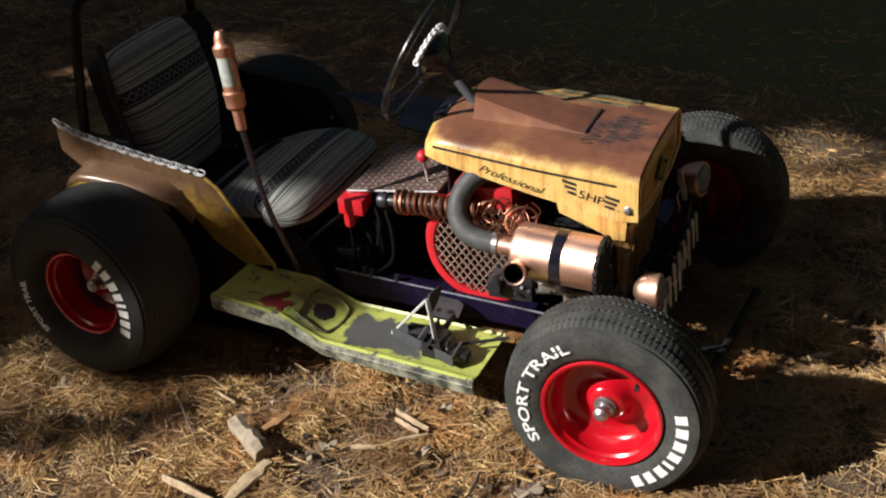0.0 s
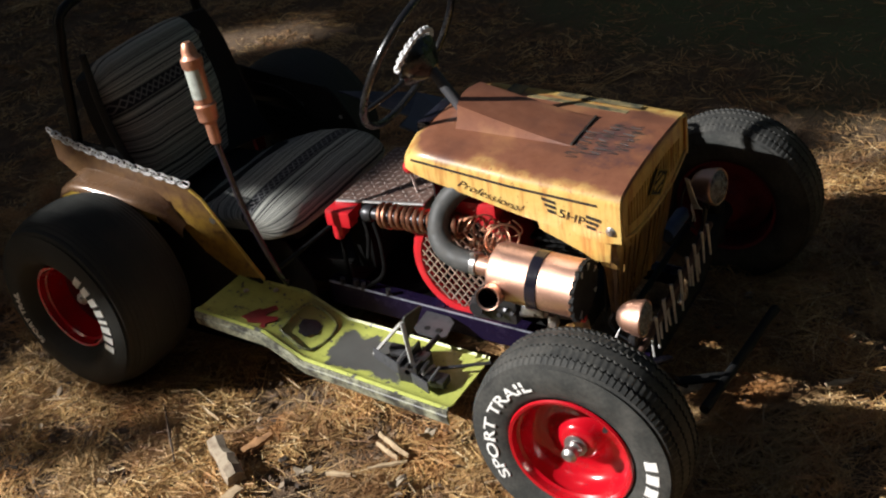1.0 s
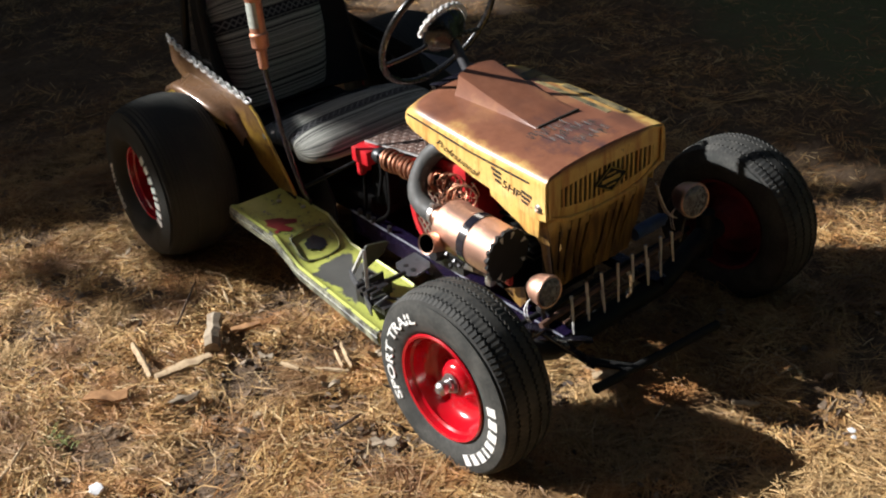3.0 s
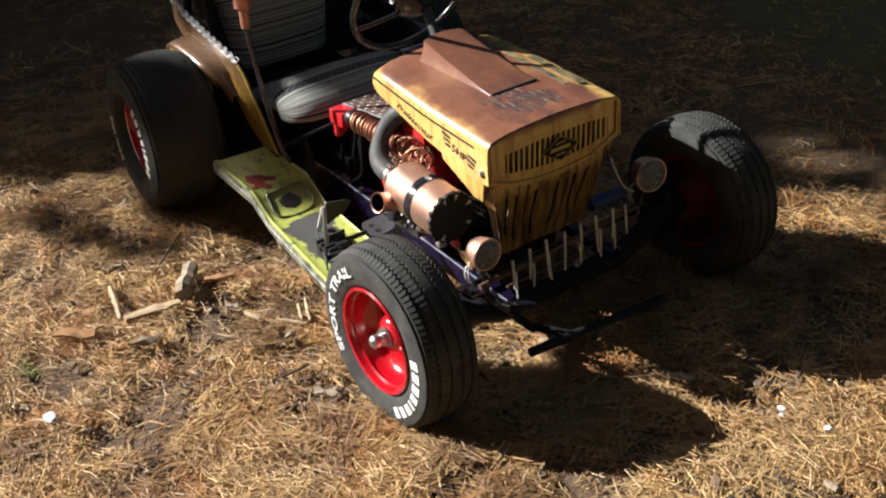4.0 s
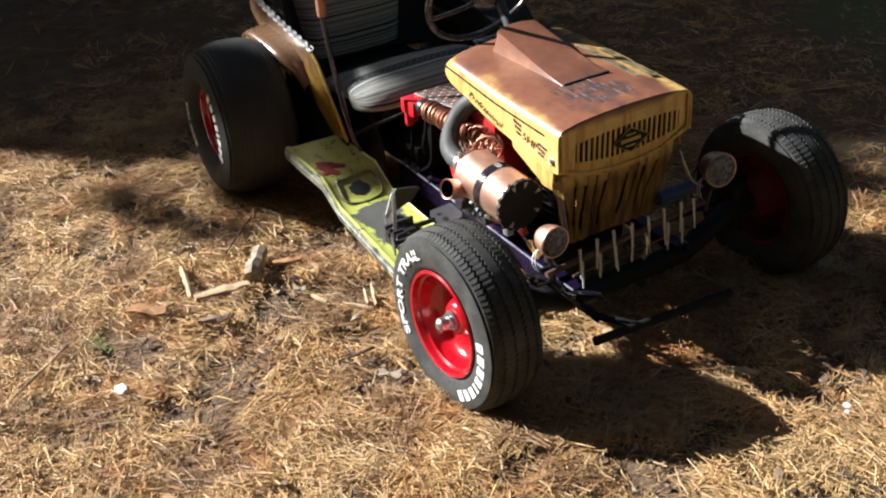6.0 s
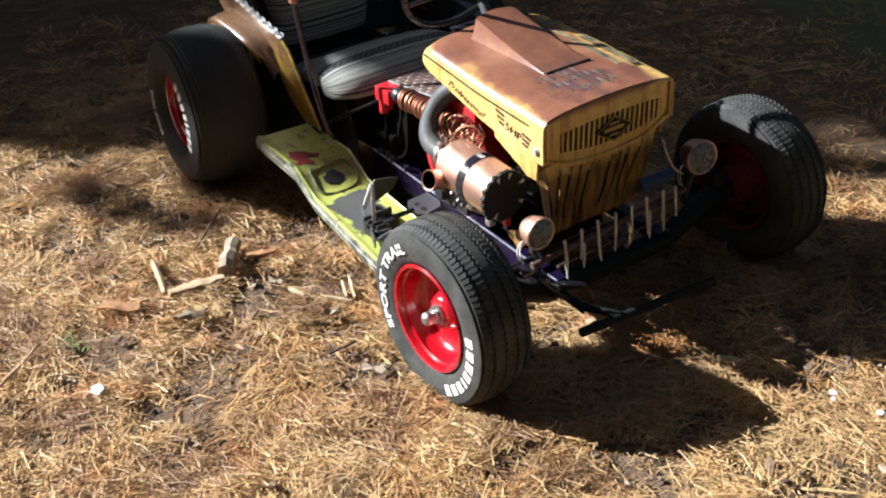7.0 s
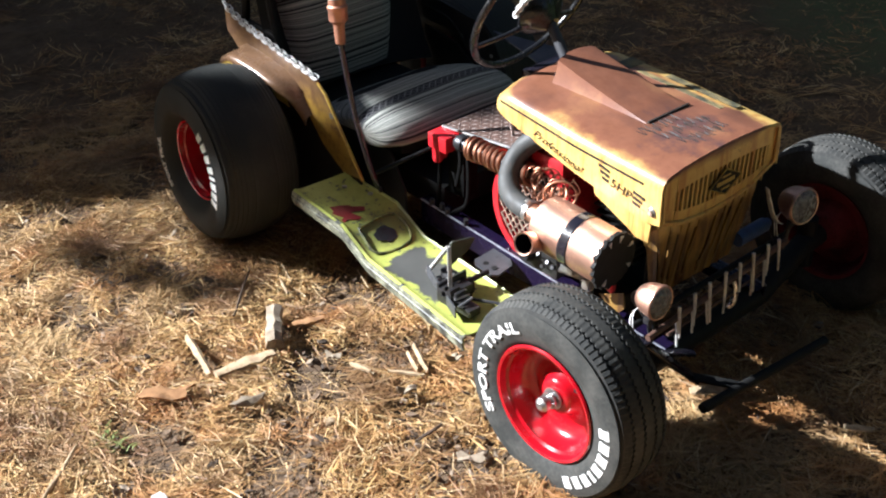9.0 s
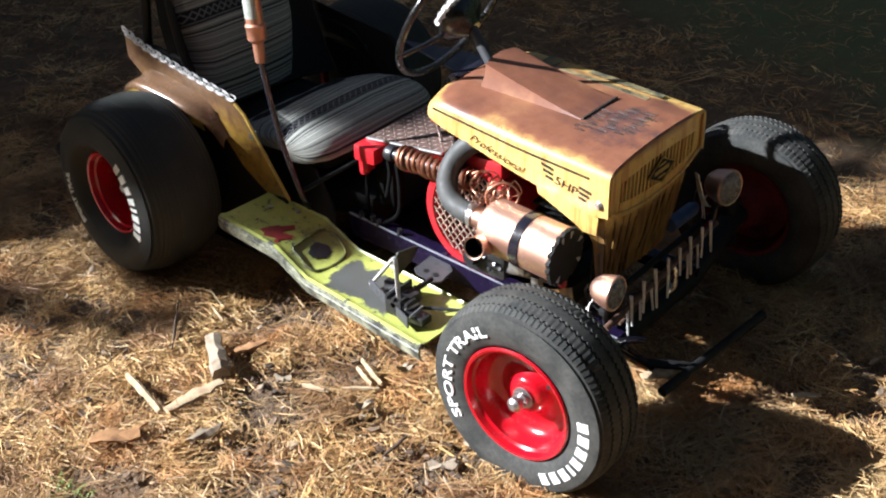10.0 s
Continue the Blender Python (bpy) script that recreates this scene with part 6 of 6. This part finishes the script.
# ---- things on the ground ----
def splinter(name, a, b, w, h, label, category="wood chip", mat=None, seed=1, z=0.032, blunt=0.0):
    """A broken sliver of wood from a to b, uneven in width."""
    rng = random.Random(seed)
    a, b = Vector((*a, 0)), Vector((*b, 0))
    d = b - a
    side = Vector((-d.y, d.x, 0)).normalized()
    base = Vector(((a.x + b.x) / 2, (a.y + b.y) / 2, swell((a.x + b.x) / 2, (a.y + b.y) / 2) + z))
    bm = bmesh.new()
    rows = []
    k = 7
    for i in range(k + 1):
        f = i / k
        c = a + d * f - Vector((base.x, base.y, 0)) + side * rng.uniform(-0.1, 0.1) * w
        ww = w * max(blunt, 0.5 + 0.5 * math.sin(math.pi * min(0.93, max(0.12, f)))) * rng.uniform(0.85, 1.12)
        hh = h * rng.uniform(0.7, 1.1)
        ring = []
        for q, (u, v) in enumerate(((-0.5, 0.1), (-0.42, 0.8), (0.05, 1.0), (0.45, 0.75), (0.5, 0.05), (0.0, -0.3))):
            ring.append(bm.verts.new(c + side * ww * u * rng.uniform(0.9, 1.1) + Vector((0, 0, hh * v))))
        rows.append(ring)
    for p, q in zip(rows, rows[1:]):
        for i in range(6):
            bm.faces.new((p[i], p[(i + 1) % 6], q[(i + 1) % 6], q[i]))
    bm.faces.new(rows[0])
    bm.faces.new(rows[-1])
    ob = part(name, bm, mat or M_WOOD, None, smooth=25)
    ob.location = base
    return tagged(ob, label, category)


M_GREYWOOD = worn("grey_weathered_wood", (0.34, 0.28, 0.2), (0.16, 0.11, 0.075), 0.85, amount=0.55, scale=45, bump=0.6)
M_BARKFLAKE = worn("brown_bark", (0.38, 0.20, 0.085), (0.2, 0.10, 0.05), 0.85, amount=0.5, scale=40, bump=0.6)
splinter("wood_chunk", (-0.868, -0.632), (-0.738, -0.716), 0.042, 0.040, "pale weathered chunk of split wood on needles", "wood chunk", M_GREYWOOD, 2, 0.028, 0.95)
splinter("stick", (-0.921, -0.849), (-0.751, -0.892), 0.017, 0.016, "short pale brown stick on needles", "stick", None, 3, 0.036, 0.85)
splinter("wood_sliver", (-0.738, -0.886), (-0.715, -0.735), 0.038, 0.012, "pale yellow wood sliver on needles", seed=4, z=0.036, blunt=0.7)
splinter("wood_sliver", (-0.795, -0.628), (-0.765, -0.550), 0.026, 0.012, "brown weathered wood sliver beside the chunk", "wood chip", M_BARKFLAKE, 24, 0.031, 0.5)
splinter("wood_sliver", (-0.525, -0.457), (-0.424, -0.500), 0.012, 0.012, "pale split wood sliver on needles", seed=5)
splinter("wood_sliver", (-0.516, -0.486), (-0.443, -0.513), 0.010, 0.012, "pale split wood sliver on needles", seed=6)
splinter("wood_sliver", (-0.492, -0.566), (-0.420, -0.514), 0.010, 0.008, "pale split wood sliver on needles", seed=7)
splinter("twig", (-0.92, -0.716), (-1.084, -0.557), 0.006, 0.006, "thin dark twig on needles", "twig", M_BARK, 13)
splinter("twig", (-0.99, -0.526), (-0.915, -0.553), 0.007, 0.007, "short pale twig on needles", "twig", None, 14)
splinter("wood_sliver", (-0.566, -0.618), (-0.510, -0.604), 0.012, 0.01, "short pale wood sliver on bare soil", seed=21, z=0.028, blunt=0.7)
splinter("twig", (-0.254, -0.684), (-0.257, -0.604), 0.008, 0.007, "thin dark twig on bare soil", "twig", M_BARK, 22, 0.026)
splinter("twig", (-0.60, -1.41), (-0.74, -1.24), 0.008, 0.007, "thin grey twig on needles", "twig", None, 15)
splinter("bark_flake", (0.05, -0.12), (0.1, -0.06), 0.035, 0.006, "grey bark flake on needles", "bark", None, 16)
splinter("bark_flake", (0.36, 0.02), (0.41, 0.06), 0.02, 0.005, "grey bark flake in shade", "bark", None, 17)


def flake(a, b, wide, seed, label, mat, lift=0.036):
    """A ragged, slightly curled flake of bark lying from a to b."""
    rng = random.Random(seed)
    a, b = Vector((*a, 0)), Vector((*b, 0))
    d, mid = b - a, (a + b) / 2
    e = Vector((-d.y, d.x, 0)).normalized() * wide
    n = 22
    rim = []
    for k in range(n):
        th = 2 * math.pi * k / n
        r = rng.uniform(0.72, 1.12)
        u, w = 0.5 * math.cos(th) * r, 0.5 * math.sin(th) * r
        rim.append(d * u + e * w + Vector((0, 0, 0.03 * (abs(u) ** 2) + 0.006 * math.sin(3 * th + seed))))
    bm = bmesh.new()
    top = [bm.verts.new(p + Vector((0, 0, 0.005))) for p in rim]
    low = [bm.verts.new(p) for p in rim]
    tip, base = bm.verts.new((0, 0, 0.009)), bm.verts.new((0, 0, -0.002))
    for k in range(n):
        q = (k + 1) % n
        bm.faces.new((tip, top[k], top[q]))
        bm.faces.new((base, low[q], low[k]))
        bm.faces.new((top[k], low[k], low[q], top[q]))
    ob = part("bark_flake", bm, mat, None, smooth=20)
    ob.location = (mid.x, mid.y, swell(mid.x, mid.y) + lift)
    return tagged(ob, label, "bark")


flake((-0.785, -1.07), (-0.715, -0.955), 0.05, 8, "ragged orange brown bark flake on needles", M_BARKFLAKE)
flake((-0.618, -0.932), (-0.598, -0.838), 0.028, 9, "grey brown bark flake on needles", M_GREYWOOD)
flake((-0.425, -0.445), (-0.40, -0.405), 0.022, 10, "grey bark flake near the front wheel", M_GREYWOOD)
flake((-0.42, -0.604), (-0.388, -0.562), 0.018, 11, "small grey bark flake on bare soil", M_GREYWOOD)
flake((-0.64, -0.64), (-0.60, -0.62), 0.02, 12, "grey brown bark flake on bare soil", M_GREYWOOD, 0.022)
flake((-0.16, -0.655), (-0.11, -0.61), 0.035, 13, "grey flat bark flake beside the tyre", M_GREYWOOD, 0.024)


def scrap(x, y, r, seed, label, mat, category, name):
    rng = random.Random(seed)
    bm = bmesh.new()
    bmesh.ops.create_icosphere(bm, subdivisions=2, radius=r)
    for v in bm.verts:
        v.co *= rng.uniform(0.75, 1.2)
        v.co.z *= 0.45
    ob = part(name, bm, mat, None, smooth=30)
    ob.location = (x, y, swell(x, y) + r * 0.4 + 0.026)
    return tagged(ob, label, category)


scrap(-0.472, -1.192, 0.019, 1, "crumpled white paper scrap on needles", M_PAPER, "paper scrap", "paper_scrap")
scrap(-0.440, -0.780, 0.014, 2, "pale yellow dry leaf curl on needles", M_WOOD, "leaf", "dry_leaf")
scrap(0.602, 0.141, 0.009, 3, "small white stone on needles", M_PAPER, "stone", "stone")
scrap(0.717, 0.161, 0.009, 4, "small white stone on needles", M_PAPER, "stone", "stone")
scrap(0.62, 0.12, 0.006, 5, "small white stone on needles", M_PAPER, "stone", "stone")

# short pale straws and splinters lying about in the litter
bm = bmesh.new()
rng = random.Random(19)
for i in range(150):
    x, y = rng.uniform(-2.0, 1.0), rng.uniform(-1.6, 0.3)
    a, l, w = rng.uniform(0, 6.28), rng.uniform(0.025, 0.08), rng.uniform(0.0009, 0.0024)
    p = Vector((x, y, swell(x, y) + rng.uniform(0.026, 0.036)))
    d, n_ = Vector((math.cos(a), math.sin(a), rng.gauss(0, 0.12))) * l * 0.5, Vector((-math.sin(a), math.cos(a), 0)) * w
    top = Vector((0, 0, w * 0.8))
    ring = [[bm.verts.new(p + d * e + q) for q in (-n_, top, n_)] for e in (-1, rng.uniform(0.8, 1.1))]
    for k in range(3):
        bm.faces.new((ring[0][k], ring[0][(k + 1) % 3], ring[1][(k + 1) % 3], ring[1][k]))
    bm.faces.new(ring[0])
    bm.faces.new(ring[1])
tagged(part("straw_litter", bm, M_WOOD, None, smooth=0), "short pale straws and splinters scattered among needles", "straw", kind="stuff")

bm = bmesh.new()
rng = random.Random(11)
for i in range(70):
    x, y = -0.735 + rng.gauss(0, 0.022), -1.17 + rng.gauss(0, 0.012)
    a, l = rng.uniform(0, 6.28), rng.uniform(0.02, 0.042)
    p = Vector((x, y, swell(x, y)))
    d = Vector((math.cos(a), math.sin(a), 0))
    w = Vector((-d.y, d.x, 0)) * 0.0015
    v = [bm.verts.new(q) for q in (p - w, p + w, p + d * l * 0.4 + Vector((0, 0, l * 0.5)) + w, p + d * l * 0.4 + Vector((0, 0, l * 0.5)) - w, p + d * l + Vector((0, 0, l * 0.55)))]
    bm.faces.new(v[:4])
    bm.faces.new((v[3], v[2], v[4]))
tagged(part("grass_tuft", bm, M_GRASS, None, smooth=0), "small green grass tuft among needles", "grass", kind="stuff")


# ---- unseen trees added to shade the place ----
def make_tree(x, y, height, crown_r, crown_low, leaves, seed, size=0.3, bough=None, gaps=()):
    """A pine: tapered trunk with limbs, and a crown of many small clumps with gaps."""
    rng = np.random.default_rng(seed)
    tree = new("pine_tree")
    tree.location = (x, y, -0.05)
    tagged(tree, "unseen tall dark green pine added to shade the clearing", "tree", "pines round the clearing")
    bm = bmesh.new()
    wob = rng.normal(0, 0.06, (7, 2))
    tube(bm, [(wob[i][0] * (i > 0), wob[i][1] * (i > 0), height * i / 6) for i in range(7)], [0.02 * height * (1.12 - i / 6) for i in range(7)], 12)
    k = 26
    for i in range(k):
        h = crown_low + (height - crown_low) * (i + 0.5) / k
        a = i * 2.4 + rng.normal(0, 0.3)
        L = crown_r * (1.05 - 0.75 * (h - crown_low) / (height - crown_low))
        tube(bm, [(0, 0, h), (L * 0.5 * math.cos(a), L * 0.5 * math.sin(a), h + 0.05 * L), (L * math.cos(a), L * math.sin(a), h - 0.08 * L)], [0.05, 0.03, 0.01], 6)
    for tip, br, flat, count, leaf in bough or ():
        tube(bm, [(0, 0, tip.z - 0.6), tip * 0.5 + Vector((0, 0, tip.z * 0.5 - 0.25)), tip], [0.05, 0.025, 0.006], 8)
    part("trunk", bm, M_BARK, tree, "grey-brown bark trunk with limbs")
    n = leaves
    f = rng.random(n) ** 0.8
    h = crown_low + (height - crown_low) * f
    rr = crown_r * (1.08 - (1.0 if bough else 0.8) * f) * np.sqrt(rng.random(n)) * (0.85 + 0.25 * np.sin(h * 5 + rng.normal(0, 0.4, n)))
    a = rng.uniform(0, 2 * np.pi, n)
    if bough:
        rr = rr * np.where(rng.random(n) < 0.035, 1.3, 1.0)
    c = np.stack([rr * np.cos(a), rr * np.sin(a), h + rng.normal(0, 0.1, n)], 1)
    first = 0
    if bough:
        size = np.full((n, 1), size)
        for tip, br, flat, k, leaf in bough:
            d = rng.normal(0, 1, (k, 3))
            d *= (br * rng.random((k, 1)) ** 0.4) / np.linalg.norm(d, axis=1)[:, None]
            size[first:first + k] = leaf
            c[first:first + k] = np.array(tip) + d * np.array([1.0, 1.0, flat])
            first += k
    # openings cut in the crown to let sun through, along the sunlight: side place, height, half width, half height
    left = (c[:, 0] + x) * -0.653 + (c[:, 1] + y) * 0.757
    rise = c[:, 2] + ((c[:, 0] + x) * 0.757 + (c[:, 1] + y) * 0.653 + 9.0) / 1.638
    u = rng.normal(0, 1, (n, 3))
    u /= np.linalg.norm(u, axis=1)[:, None]
    w = np.cross(u, rng.normal(0, 1, (n, 3)))
    w /= np.linalg.norm(w, axis=1)[:, None]
    s = size * rng.uniform(0.5, 1.2, (n, 1))
    pts = np.stack([c - u * s, c + w * s * 0.45, c + u * s, c - w * s * 0.45], 1)
    keep = np.ones(n, bool)
    for gc, gh, gw, gt in gaps:
        keep &= (((left - gc) / gw) ** 2 + ((rise - gh) / gt) ** 2 > 1.0) | (np.arange(n) < first)
    pts, n = pts[keep], int(keep.sum())
    me = bpy.data.meshes.new("crown")
    me.from_pydata(pts.reshape(-1, 3).tolist(), [], np.arange(4 * n).reshape(-1, 4).tolist())
    me.materials.append(M_LEAF)
    crown = new("crown", me)
    crown.parent = tree
    return tree


def sunward(c, dist):
    """A spot on the sunny side: dist metres towards the sun, c metres to the left of the tractor's sunlight."""
    way = Vector((-SUN_WAY.x, -SUN_WAY.y)).normalized()
    left = Vector((-0.653, 0.757))
    return way * dist + left * c


for c, dist, height, r, low, leaves, seed in TREES:
    p = sunward(c, dist)
    side = Vector((0.653, -0.757, 0))
    # boughs placed to shade the seat, rear tyre, fender and a strip of ground
    out = [(side * 0.89 + Vector((0, 0, 5.6)), 0.42, 0.3, 3750, 0.1), (side * 1.24 + Vector((0, 0, 4.95)), 0.26, 0.8, 1700, 0.065), (side * 1.43 + Vector((0, 0, 5.26)), 0.13, 1.0, 560, 0.055),
           (side * 1.44 + Vector((0, 0, 4.53)), 0.075, 0.8, 90, 0.03), (side * 1.50 + Vector((0, 0, 4.60)), 0.075, 0.8, 80, 0.03), (side * 1.575 + Vector((0, 0, 4.70)), 0.085, 0.8, 120, 0.03), (side * 1.575 + Vector((0, 0, 4.82)), 0.075, 0.8, 90, 0.03)]
    make_tree(p.x, p.y, height, r, low, leaves, seed, size=0.17 if seed == 21 else 0.3, bough=out if seed == 21 else None, gaps=[(2.82, 5.05, 0.2, 0.33), (1.2, 5.93, 0.26, 0.11), (0.25, 4.25, 0.40, 0.42)])
# the unseen ring that holds back light from the low sky
for ang, dist, height, r, low, leaves, seed in RING:
    make_tree(-0.6 + dist * math.cos(radians(ang)), dist * math.sin(radians(ang)), height, r, low, leaves, seed, 0.55)
